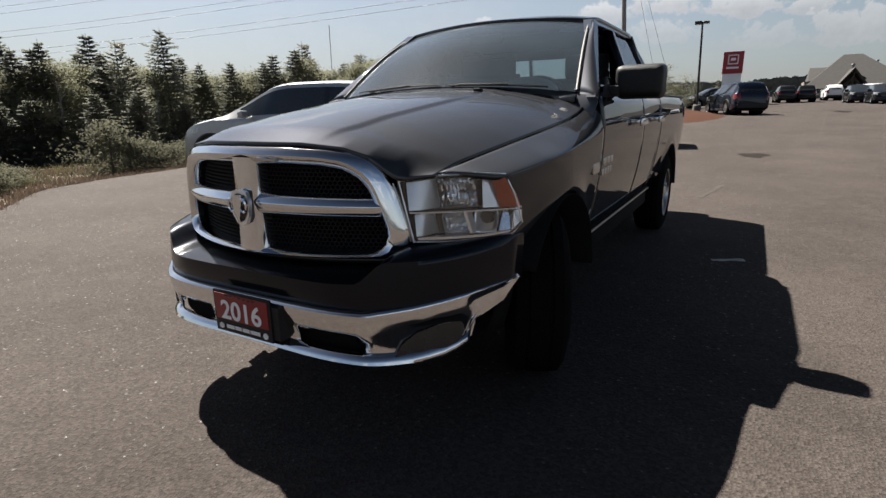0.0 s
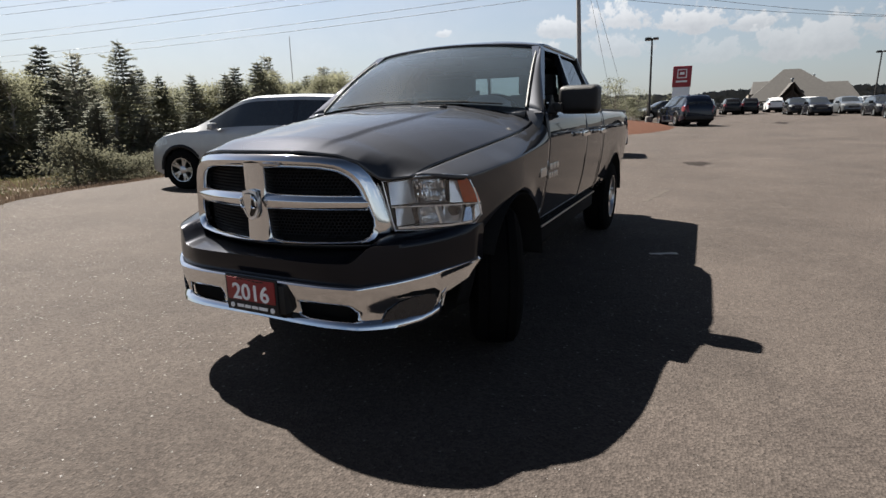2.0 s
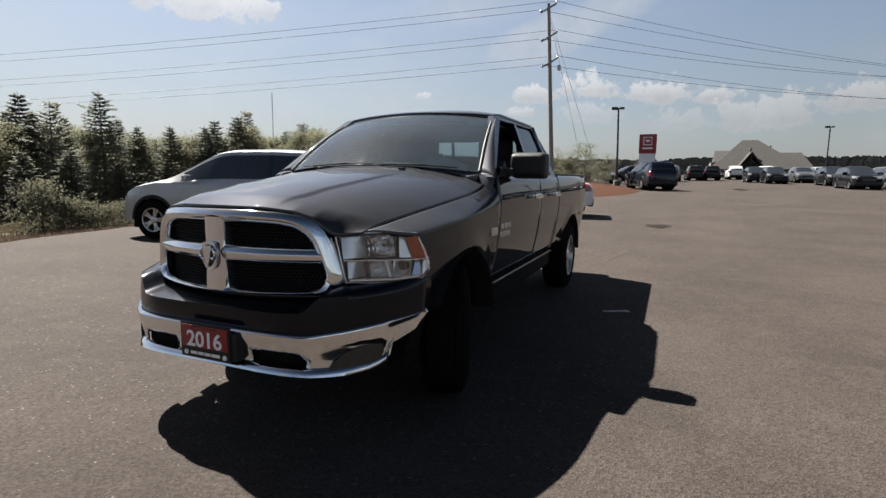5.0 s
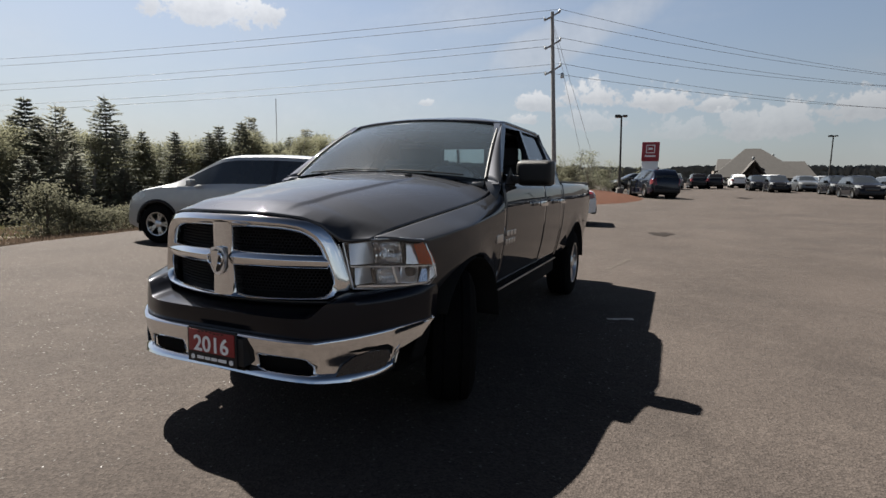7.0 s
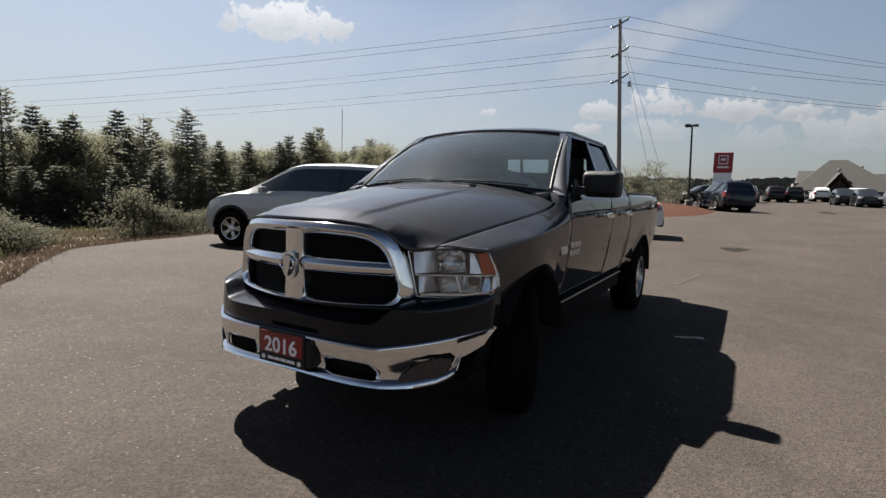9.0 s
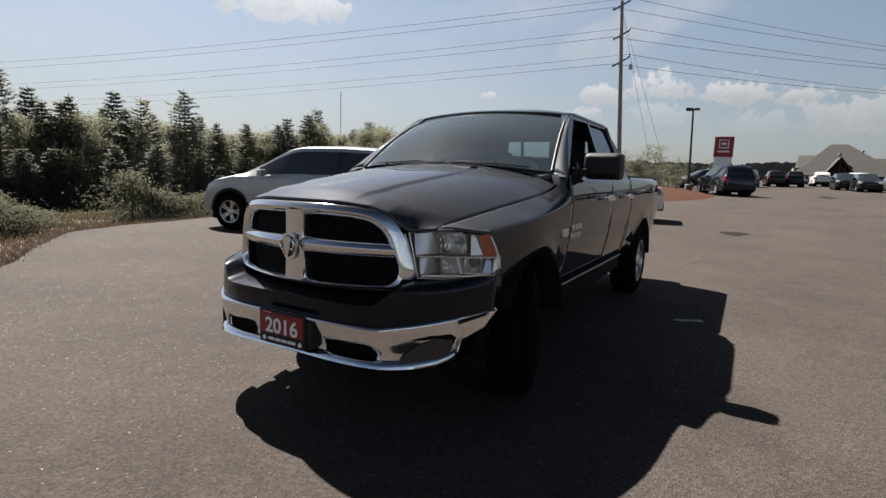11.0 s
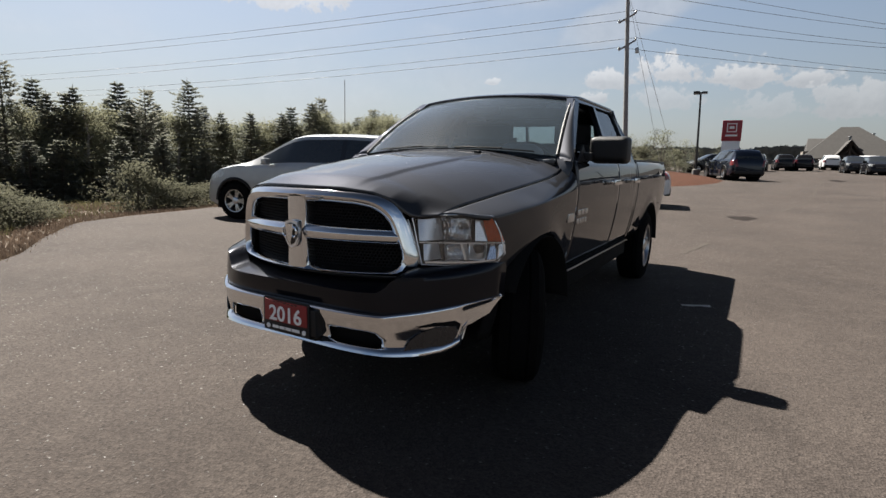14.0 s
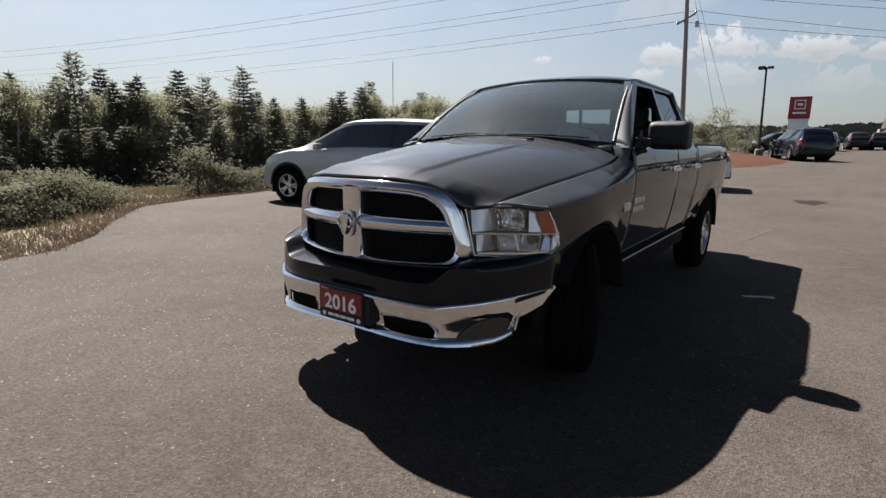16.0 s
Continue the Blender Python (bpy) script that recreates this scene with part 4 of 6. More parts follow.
ro, ri = ring_of(OUT), ring_of(INN)
vs, fs = [], []
prof = [(0.0, 0.045), (0.0, 0.004), (0.10, -0.016), (0.45, -0.030), (0.85, -0.012), (1.0, 0.006), (1.0, 0.06)]
n = len(ro)
for (ox, oz), (ix, iz) in zip(ro, ri):
    for k, d in prof:
        vs.append(g_pt(ox + (ix - ox) * k, oz + (iz - oz) * k, d))
m = len(prof)
for i in range(n):
    j = (i + 1) % n
    for k in range(m - 1):
        fs.append((i * m + k, i * m + k + 1, j * m + k + 1, j * m + k))
surround = part("grille_surround", mesh_of(vs, fs, sharp=50), CHROME, TRUCK, "chrome grille surround with crosshair bars")


def bar(x0, x1, zlo, zhi, name, n=14):
    """A grille bar along x with a rounded face; zlo and zhi are functions of x."""
    sec = [(0.0, 0.05), (0.0, 0.004), (0.08, -0.004), (0.38, -0.024), (0.44, -0.026), (0.92, -0.010), (1.0, -0.002), (1.0, 0.05)]
    vs, fs = [], []
    for i in range(n + 1):
        x = x0 + (x1 - x0) * i / n
        for k, d in sec:
            vs.append(g_pt(x, zhi(x) + (zlo(x) - zhi(x)) * k, d))
    q = len(sec)
    for i in range(n):
        for k in range(q - 1):
            fs.append((i * q + k, (i + 1) * q + k, (i + 1) * q + k + 1, i * q + k + 1))
    return part(name, mesh_of(vs, fs, sharp=50), CHROME, surround)


for s in (1, -1):
    bar(s * 0.055, s * 0.535, lambda x: 0.912 - 0.01 * abs(x), lambda x: 0.985 - 0.02 * abs(x), "cross_bar")
# centre post, wider towards its foot
sec = [(-1.0, 0.05), (-1.0, 0.0), (-0.80, -0.024), (0, -0.030), (0.80, -0.024), (1.0, 0.0), (1.0, 0.05)]
vs, fs = [], []
for i in range(21):
    z = 1.118 + (0.765 - 1.118) * i / 20
    w = lerp(z, (0.765, 0.90, 1.10), (0.066, 0.056, 0.056))
    for k, d in sec:
        vs.append(g_pt(k * w, z, d))
for i in range(20):
    for k in range(6):
        fs.append((i * 7 + k, i * 7 + k + 1, (i + 1) * 7 + k + 1, (i + 1) * 7 + k))
part("centre_post", mesh_of(vs, fs, sharp=50), CHROME, surround)
# plain shield in the middle
sh = [(0.0, 0.085), (0.045, 0.075), (0.062, 0.03), (0.055, -0.03), (0.03, -0.075), (0.0, -0.09), (-0.03, -0.075), (-0.055, -0.03), (-0.062, 0.03), (-0.045, 0.075)]
shield_ob = part("emblem", plate_bm(sh, lambda a, b, d: (a * 0.84, 0.016 - d, 0.935 + b * 0.80), 0.016), SHELL, surround, "plain shield emblem")
bm = plate_bm([(x * 0.80, z * 0.80) for x, z in sh], lambda a, b, d: (a * 0.84, -0.0005 - d, 0.935 + b * 0.80), 0.003)
part("emblem_field", bm, GLOSS_BLACK, shield_ob, "black emblem field")
bm = plate_bm([(-0.026, 0.060), (0.026, 0.060), (0.030, 0.030), (0.016, -0.030), (0.0, -0.064), (-0.016, -0.030), (-0.030, 0.030)], lambda a, b, d: (a * 0.86, -0.003 - d, 0.933 + b * 0.85), 0.012)
part("emblem_boss", bm, CHROME, shield_ob)
for sd in (1, -1):
    curl = []
    for i in range(14):
        a = radians(110 - 300 * i / 13)
        curl.append((sd * (0.030 + 0.017 * math.cos(a)), -0.010, 0.944 + 0.024 * math.sin(a)))
    part("emblem_curl", tube_bm(curl, 0.0085, 6, taper=0.004), CHROME, shield_ob)

# black lattice behind the bars
vs, fs = [], []


def strut(p, q, r):
    a, b = np.array(p), np.array(q)
    d = (b - a) / np.hypot(*(b - a))
    nrm2 = np.array((-d[1], d[0])) * r
    base = len(vs)
    for pt in (a + nrm2, a - nrm2, b - nrm2, b + nrm2):
        vs.append(g_pt(pt[0], pt[1], 0.050))
        vs.append(g_pt(pt[0], pt[1], 0.068))
    for i in range(4):
        j = (i + 1) % 4
        fs.append((base + 2 * i, base + 2 * j, base + 2 * j + 1, base + 2 * i + 1))
    fs.append((base, base + 2, base + 4, base + 6))


cw, ch = 0.0175, 0.0152
for i in range(-32, 33):
    for j in range(23):
        x, z = i * cw + (cw / 2 if j % 2 else 0), 0.765 + j * ch
        if abs(x) > 0.50 or abs(x) > lerp(z, (0.76, 0.80, 0.95, 1.05, 1.09), (0.48, 0.53, 0.50, 0.44, 0.36)):
            continue
        strut((x, z - ch * 0.34), (x, z + ch * 0.34), 0.0023)
        strut((x, z + ch * 0.34), (x + cw / 2, z + ch * 0.66), 0.0023)
        strut((x, z + ch * 0.34), (x - cw / 2, z + ch * 0.66), 0.0023)
lat = part("grille_mesh", mesh_of(vs, fs, smooth=False), MESH_BLACK, surround, "black honeycomb mesh")
lat["kind"] = "stuff"
part("grille_backing", sheet(lambda u, v: g_pt(-0.55 + 1.1 * u, 0.755 + 0.36 * v - (0.09 * v * abs(2 * u - 1) ** 3), 0.085), 16, 6), DARK, surround, thick=0.01)

# dark shields between the bumper's ends and the wheels
for s in (1, -1):
    def shield_fn(u, v, s=s):
        y = 0.49 + 0.13 * u + 0.02 * math.sin(math.pi * v)
        return (s * (0.845 - 0.05 * (1 - v) ** 2 + 0.012 * u), y, 0.40 + 0.30 * v - 0.03 * u * (1 - v))

    part("splash_shield", sheet(shield_fn, 6, 8, flip=s > 0), DARK, TRUCK, thick=0.006)

# painted bumper cover: body colour with the mirrored shade put into its paint
def zt_chrome(x):
    a = abs(x)
    return lerp(a, (0, 0.5, 0.545, 0.58, 0.73, 0.914), (0.598, 0.598, 0.596, 0.604, 0.622, 0.642))


def cover_fn(u, v):
    q = 2 * u - 1
    x = 0.916 * q
    a = abs(x)
    zb = zt_chrome(x) - 0.015
    out = smooth(0.50, 0.60, a)
    yb = f_bumper(x) + 0.004
    yt = (1 - out) * (f_grille(x) + 0.035) + out * max(f_lamp(x) - 0.002, f_bumper(x) + 0.006)
    zm = 0.695 + 0.075 * out
    zt = (1 - out) * 0.722 + out * (0.797 + 0.014 * smooth(0.6, 0.9, a))
    ym = yb + 0.012 - 0.034 * (1 - smooth(0.38, 0.62, a))
    if v < 0.5:
        k = v / 0.5
        return (x, yb + (ym - yb) * k - 0.004 * math.sin(math.pi * k), zb + (zm - zb) * k)
    k = (v - 0.5) / 0.5
    return (x, ym + (yt - ym) * k ** (1.0 + 0.2 * out), zm + (zt - zm) * (1 - (1 - k) ** 1.6))


part("bumper_cover", sheet(cover_fn, 80, 20, sharp=50), SHADED_COVER, TRUCK, "body-coloured upper bumper cover, shade darkened into its paint", thick=0.01, side=-1)
part("grille_slot", sheet(lambda u, v: (-0.56 + 1.12 * u, f_grille(-0.56 + 1.12 * u) + 0.055, 0.70 + 0.08 * v), 20, 2), DARK, TRUCK, thick=0.01)
part("grille_lip", sheet(lambda u, v: (-0.57 + 1.14 * u, f_grille(-0.57 + 1.14 * u) + 0.004 + 0.03 * v, 0.752 - 0.022 * v), 30, 3), PAINT, TRUCK, thick=0.008)

# dark tone for the reflection painted onto the bumper's ends
REFLECTION_GREY = material("painted_chrome_reflection", (0.045, 0.045, 0.047), rough=0.25, metal=0.5, var=0.2, scale=20, coat=0.5)
# chrome bumper with its two intake openings
XS = [0.0, 0.08, 0.165, 0.225, 0.245, 0.30, 0.36, 0.42, 0.47, 0.505, 0.530, 0.56, 0.60, 0.64, 0.68, 0.72, 0.76, 0.79, 0.81]
XS_OUT = [0.81, 0.8165, 0.824, 0.835, 0.85, 0.865, 0.88, 0.893, 0.904, 0.912]
ZR = [1.0, 0.985, 0.965, 0.94, 0.90, 0.84, 0.74, 0.62, 0.555, 0.42, 0.30, 0.24, 0.20, 0.16, 0.12, 0.08, 0.05, 0.02, 0.0]


def zb_chrome(x):
    a = abs(x)
    return lerp(a, (0, 0.5, 0.62, 0.70, 0.76, 0.80, 0.815), (0.392, 0.385, 0.380, 0.381, 0.390, 0.410, 0.43))


def chrome_pt(x, k):
    zb, zt = zb_chrome(x), zt_chrome(x)
    a = abs(x)
    if a > 0.81:
        zb = lerp(a, (0.81, 0.8165, 0.824, 0.85, 0.88, 0.893, 0.912), (0.43, 0.488, 0.512, 0.532, 0.556, 0.592, 0.636))
    z = zb + (zt - zb) * k
    dep = lerp(k, (0.0, 0.03, 0.08, 0.16, 0.24, 0.35, 0.60, 0.85, 0.94, 0.98, 1.0), (0.012, -0.018, -0.030, -0.022, 0.006, 0.004, -0.012, -0.026, -0.028, -0.020, 0.006))
    dep *= 1 - smooth(0.805, 0.83, a) * (1 - smooth(0.7, 0.9, k))
    if a > 0.56:
        dep += 0.010 * smooth(0.56, 0.64, a)
    return (x, f_bumper(x) + dep, z)


xs_all = [-x for x in XS_OUT[::-1][:-1]] + [-x for x in XS[::-1][:-1]] + XS + XS_OUT[1:]
vs = [chrome_pt(x, k) for k in ZR for x in xs_all]
fs = []
nx = len(xs_all)
for j in range(len(ZR) - 1):
    for i in range(nx - 1):
        xm, km = abs(xs_all[i] + xs_all[i + 1]) / 2, (ZR[j] + ZR[j + 1]) / 2
        hole = 0.245 < xm < 0.530 and 0.24 < km < 0.555 and not (xm > 0.505 and km > 0.42)
        if hole:
            continue
        a = j * nx + i
        fs.append((a, a + nx, a + nx + 1, a + 1))
bumper = part("front_bumper", mesh_of(vs, fs, sharp=45), CHROME, TRUCK, "polished chrome front bumper", thick=0.014, side=-1)
part("intake_backing", sheet(lambda u, v: (-0.6 + 1.2 * u, f_bumper(-0.6 + 1.2 * u) + 0.05, 0.40 + 0.15 * v), 20, 2), DARK, bumper, thick=0.01)
for s in (1, -1):
    # a dark reflection in the chrome, painted as a plate, and the slit above it
    refl_plate = plate_bm([(0.628, 0.424), (0.70, 0.416), (0.765, 0.422), (0.790, 0.448), (0.800, 0.480), (0.802, 0.515), (0.79, 0.530), (0.74, 0.528), (0.69, 0.510), (0.650, 0.470)], lambda a, b, d, s=s: (s * a, f_bumper(a) + 0.004 - d - 0.05 * (b - 0.40), b), 0.008)
    part("fog_panel", refl_plate, REFLECTION_GREY, bumper, "dark reflection in the bumper's chrome, painted as a plate")
    slit = plate_bm([(0.675, 0.536), (0.74, 0.551), (0.80, 0.549), (0.812, 0.532), (0.806, 0.500), (0.800, 0.524), (0.76, 0.537), (0.72, 0.536)], lambda a, b, d, s=s: (s * a, f_bumper(a) - 0.008 - d - 0.06 * (b - 0.50), b), 0.006)
    part("bumper_slit", slit, DARK, bumper)
part("air_dam", sheet(lambda u, v: (-0.66 + 1.32 * u, f_bumper(-0.66 + 1.32 * u) + 0.16 + 0.05 * v, 0.41 - 0.05 * v), 30, 3), BLACK, TRUCK, "black lower air dam", thick=0.01)

# dealer plate
P = part("dealer_plate", box_bm((-0.160, -0.050, 0.428), (0.160, -0.040, 0.602), 0.004), BLACK, TRUCK, "black framed red year plate")
part("plate_bracket", box_bm((-0.13, -0.042, 0.44), (0.195, 0.03, 0.575), 0.004), BLACK, P)
part("plate_panel", box_bm((-0.148, -0.0535, 0.482), (0.148, -0.049, 0.592), 0.001), PLATE_RED, P, "red year panel")


def text_mesh(body, size, mat, parent, m, extrude=0.0008, name="lettering", squeeze=1.0):
    cu = bpy.data.curves.new("t", "FONT")
    cu.body, cu.size, cu.extrude, cu.align_x, cu.align_y = body, size, extrude, "CENTER", "CENTER"
    cu.offset = size * 0.020
    ob = bpy.data.objects.new("t", cu)
    scene.collection.objects.link(ob)
    dg = bpy.context.evaluated_depsgraph_get()
    me = bpy.data.meshes.new_from_object(ob.evaluated_get(dg))
    bpy.data.objects.remove(ob)
    me.transform(m @ Matrix.Diagonal((squeeze, 1, 1, 1)))
    return part(name, me, mat, parent, '"' + body + '" in bold white figures')


text_mesh("2016", 0.108, WHITE_PRINT, P, pose(0, -0.0548, 0.522, 90, 0, 0), name="year_lettering", squeeze=1.06)
bm = bmesh.new()
for i, (x0, x1) in enumerate(((-0.095, -0.052), (-0.045, -0.01), (-0.003, 0.035), (0.042, 0.095))):
    box_bm((x0, -0.0525, 0.446), (x1, -0.0505, 0.461), 0.0, bm=bm)
part("plate_print", bm, WHITE_PRINT, P, "small white print bars")
for x0 in (-0.125, 0.125):
    part("plate_screw", lathe_bm([(-0.0535, 0.0), (-0.0535, 0.012), (-0.05, 0.013)], 16, "y", None, (x0, 0, 0.452)), WHITE_PRINT, P)
bm = bmesh.new()
for i in range(7):
    box_bm((-0.085 + i * 0.025, -0.0550, 0.583 + 0.003 * math.sin(i)), (-0.068 + i * 0.025, -0.0532, 0.588 + 0.003 * math.sin(i)), 0.0, bm=bm)
part("plate_small_print", bm, GLOSS_BLACK, P)

# headlamps
LAMP = [(0.565, 1.032), (0.68, 1.048), (0.78, 1.052), (0.862, 1.042), (0.892, 0.955), (0.913, 0.852), (0.888, 0.810), (0.80, 0.802), (0.70, 0.803), (0.610, 0.808)]


def lamp_pt(a, b, d, s):
    return (s * a, f_lamp(a) + d + 0.05 * (b - 0.93), b)


def lamp_patch(poly, s, d0, thick, nx=10, tilt=0.0, lean=0.0):
    """A panel of the lamp that follows its curve: strips of the outline between x stations."""
    x_lo, x_hi = min(p[0] for p in poly), max(p[0] for p in poly)
    xs = sorted({p[0] for p in poly} | {x_lo + (x_hi - x_lo) * i / nx for i in range(nx + 1)})

    def span(x):
        zs = []
        for (a, b), (c, e) in zip(poly, poly[1:] + poly[:1]):
            if min(a, c) - 1e-9 <= x <= max(a, c) + 1e-9:
                zs += [b, e] if abs(a - c) < 1e-9 else [b + (e - b) * (x - a) / (c - a)]
        return min(zs), max(zs)

    bm = bmesh.new()
    rows = []
    for x in xs:
        lo, hi = span(x)
        if hi - lo < 1e-4:
            lo, hi = lo - 0.0005, hi + 0.0005
        bend = tilt * ((x - x_lo) / (x_hi - x_lo)) ** 2.5
        zm = sum(p[1] for p in poly) / len(poly)
        col = [[bm.verts.new(lamp_pt(x, lo + (hi - lo) * k / 4, d + bend + lean * (lo + (hi - lo) * k / 4 - zm + 0.05), s)) for k in range(5)] for d in (d0, d0 + thick)]
        rows.append(col)
    for c0, c1 in zip(rows, rows[1:]):
        for k in range(4):
            bm.faces.new((c0[0][k], c1[0][k], c1[0][k + 1], c0[0][k + 1]))
            bm.faces.new((c0[1][k], c0[1][k + 1], c1[1][k + 1], c1[1][k]))
        for k in (0, 4):
            bm.faces.new((c0[0][k], c0[1][k], c1[1][k], c1[0][k]))
    for c in (rows[0], rows[-1]):
        for k in range(4):
            bm.faces.new((c[0][k], c[0][k + 1], c[1][k + 1], c[1][k]))
    return bm


def bowl(s, cx, cz, rx, rz, d0, depth, parent, name="reflector_bowl", flutes=True, twist=0.0, label=""):
    """A reflector dish: plain, or pressed into narrow upright facets."""
    vs, fs = [], []
    nx, nz = (22, 12) if flutes else (14, 12)
    for j in range(nz + 1):
        for i in range(nx + 1):
            a, b = 2 * i / nx - 1, 2 * j / nz - 1
            r = min(1.0, max(abs(a) ** 3 + abs(b) ** 3, 0.0) ** (1 / 3))
            z = cz + rz * b
            x = cx + rx * a - 0.20 * (z - 0.93) * (1 if cx < 0.7 else 0.5)
            y = f_lamp(x) + d0 + depth * (1 - r**2) + twist * a + (0.0 if flutes else 0.45 * (z - cz + rz))
            if flutes:
                y += (0.006 if i % 2 else 0.0) + (0.004 if j % 3 == 0 else 0.0)
            vs.append((s * x, y, z))
    for j in range(nz):
        for i in range(nx):
            q = j * (nx + 1) + i
            fs.append((q, q + 1, q + nx + 2, q + nx + 1))
    return part(name, mesh_of(vs, fs, smooth=not flutes, sharp=60), REFLECTOR if flutes else SHELL, parent, label, thick=0.003)


for s in (1, -1):
    lamp = part("headlamp", lamp_patch([(0.572 + (x - 0.565) * 0.90, 0.93 + (z - 0.93) * 0.97) for x, z in LAMP], s, 0.080, 0.03), LAMP_DARK, TRUCK, "clear halogen headlamp with amber corner")
    part("lamp_lens", lamp_patch(LAMP, s, 0.0, 0.003, 14), LENS, lamp)
    part("lamp_rim", tube_bm([Vector(lamp_pt(x, z, 0.006, s)) for x, z in LAMP], 0.0042, 6, closed=True), SHELL, lamp)
    part("inner_shell", lamp_patch([(0.574, 1.024), (0.668, 1.034), (0.690, 0.926), (0.596, 0.924)], s, 0.006, 0.004, tilt=0.085, lean=0.30), SHELL, lamp, "plain bright inner shell")
    part("inner_shell", lamp_patch([(0.600, 0.905), (0.646, 0.907), (0.660, 0.828), (0.616, 0.826)], s, 0.006, 0.004, tilt=0.055, lean=0.34), SHELL, lamp)
    bowl(s, 0.730, 0.980, 0.052, 0.054, 0.026, 0.055, lamp)
    bowl(s, 0.716, 0.864, 0.034, 0.042, 0.026, 0.045, lamp)
    bowl(s, 0.795, 0.866, 0.036, 0.042, 0.022, 0.050, lamp, "side_shell", False, -0.012)
    part("outer_shell", lamp_patch([(0.786, 1.040), (0.820, 1.040), (0.846, 0.918), (0.802, 0.920)], s, 0.018, 0.004, lean=0.30), SHELL, lamp, "plain bright shell beside the amber corner")
    part("lower_step", lamp_patch([(0.842, 0.898), (0.872, 0.898), (0.877, 0.826), (0.842, 0.820)], s, 0.026, 0.012, lean=0.5), REFLECTOR, lamp)
    part("lower_corner", lamp_patch([(0.882, 0.898), (0.901, 0.897), (0.905, 0.856), (0.888, 0.830)], s, 0.010, 0.010, lean=0.3), SHELL, lamp)
    part("divider_bar", lamp_patch([(0.594, 0.918), (0.894, 0.910), (0.896, 0.905), (0.596, 0.913)], s, 0.010, 0.05), SHELL, lamp)
    part("lower_lip", lamp_patch([(0.622, 0.823), (0.80, 0.819), (0.882, 0.826), (0.878, 0.817), (0.80, 0.810), (0.622, 0.813)], s, 0.008, 0.05), SHELL, lamp)
    part("slant_rib", lamp_patch([(0.750, 0.908), (0.758, 0.908), (0.777, 0.826), (0.769, 0.826)], s, 0.012, 0.04), SHELL, lamp)
    part("amber_corner", lamp_patch([(0.824, 1.040), (0.860, 1.038), (0.890, 0.955), (0.900, 0.914), (0.850, 0.917)], s, 0.008, 0.02), AMBER, lamp, "amber corner reflector")

# wheels
def wheel_meshes():
    r, w = 0.400, 0.275
    prof = [(-w / 2, 0.245), (-w / 2 - 0.006, 0.30), (-w / 2 + 0.012, 0.36), (-w / 2 + 0.035, 0.392), (-0.06, 0.400), (-0.055, 0.392), (-0.045, 0.392), (-0.04, 0.401), (0.04, 0.401), (0.045, 0.392), (0.055, 0.392), (0.06, 0.400), (w / 2 - 0.035, 0.392), (w / 2 - 0.012, 0.36), (w / 2 + 0.006, 0.30), (w / 2, 0.245)]
    tyre = lathe_bm(prof, 56, "x")
    rim = lathe_bm([(-0.11, 0.235), (-0.12, 0.250), (0.125, 0.250), (0.132, 0.243), (0.128, 0.228), (0.085, 0.215), (-0.08, 0.21)], 48, "x")
    spokes = bmesh.new()
    for k in range(5):
        a = 2 * math.pi * k / 5
        for da in (-0.16, 0.16):
            p = []
            for rr, xx, hw in ((0.05, 0.098, 0.030), (0.14, 0.108, 0.021), (0.222, 0.112, 0.026)):
                aa = a + da * (0.4 + rr * 3.2)
                c, sn = math.cos(aa), math.sin(aa)
                p.append([(xx, rr * c - e * hw * sn, rr * sn + e * hw * c) for e in (-1, 1)])
            for (a0, b0), (a1, b1) in zip(p, p[1:]):
                q = [spokes.verts.new(v) for v in (a0, a1, b1, b0)]
                qb = [spokes.verts.new((v[0] - 0.04, v[1], v[2])) for v in (a0, a1, b1, b0)]
                spokes.faces.new(q)
                spokes.faces.new(qb[::-1])
                for i in range(4):
                    spokes.faces.new((q[i], qb[i], qb[(i + 1) % 4], q[(i + 1) % 4]))
    lathe_bm([(0.03, 0.085), (0.10, 0.080), (0.118, 0.055), (0.122, 0.0)], 24, "x", spokes)
    disc = lathe_bm([(0.0, 0.0), (0.02, 0.17), (0.0, 0.175)], 24, "x")
    return from_bm(tyre), from_bm(rim), from_bm(spokes), from_bm(disc)


W_TYRE, W_RIM, W_SPOKE, W_DISC = wheel_meshes()


def add_wheel(parent, x, y, z, s, scale=1.0, rim_mat=CHROME_SATIN, steer=0.0):
    ty = part("wheel", W_TYRE, None, parent)
    if not W_TYRE.materials:
        W_TYRE.materials.append(RUBBER)
    ty.matrix_basis = pose(x, y, z, 0, 0, (0 if s > 0 else 180) + steer) @ Matrix.Scale(scale, 4)
    for nm, me, mt in (("rim", W_RIM, rim_mat), ("spokes", W_SPOKE, rim_mat), ("brake_disc", W_DISC, LAMP_BRONZE)):
        if not me.materials:
            me.materials.append(mt)
        part(nm, me, None, ty)
    return ty


for s in (1, -1):
    add_wheel(TRUCK, s * 0.790, AXLES[0] + 0.02, 0.400, s, steer=24)
    add_wheel(TRUCK, s * 0.80, AXLES[1], 0.400, s)
bm = box_bm((-0.72, 0.55, 0.30), (0.72, 5.6, 0.58), 0.03)
part("chassis", bm, DARK, TRUCK)
bm = tube_bm([(-0.75, AXLES[1], 0.40), (0.75, AXLES[1], 0.40)], 0.05, 10)
part("rear_axle", bm, DARK, TRUCK)

# ---- other vehicles ----


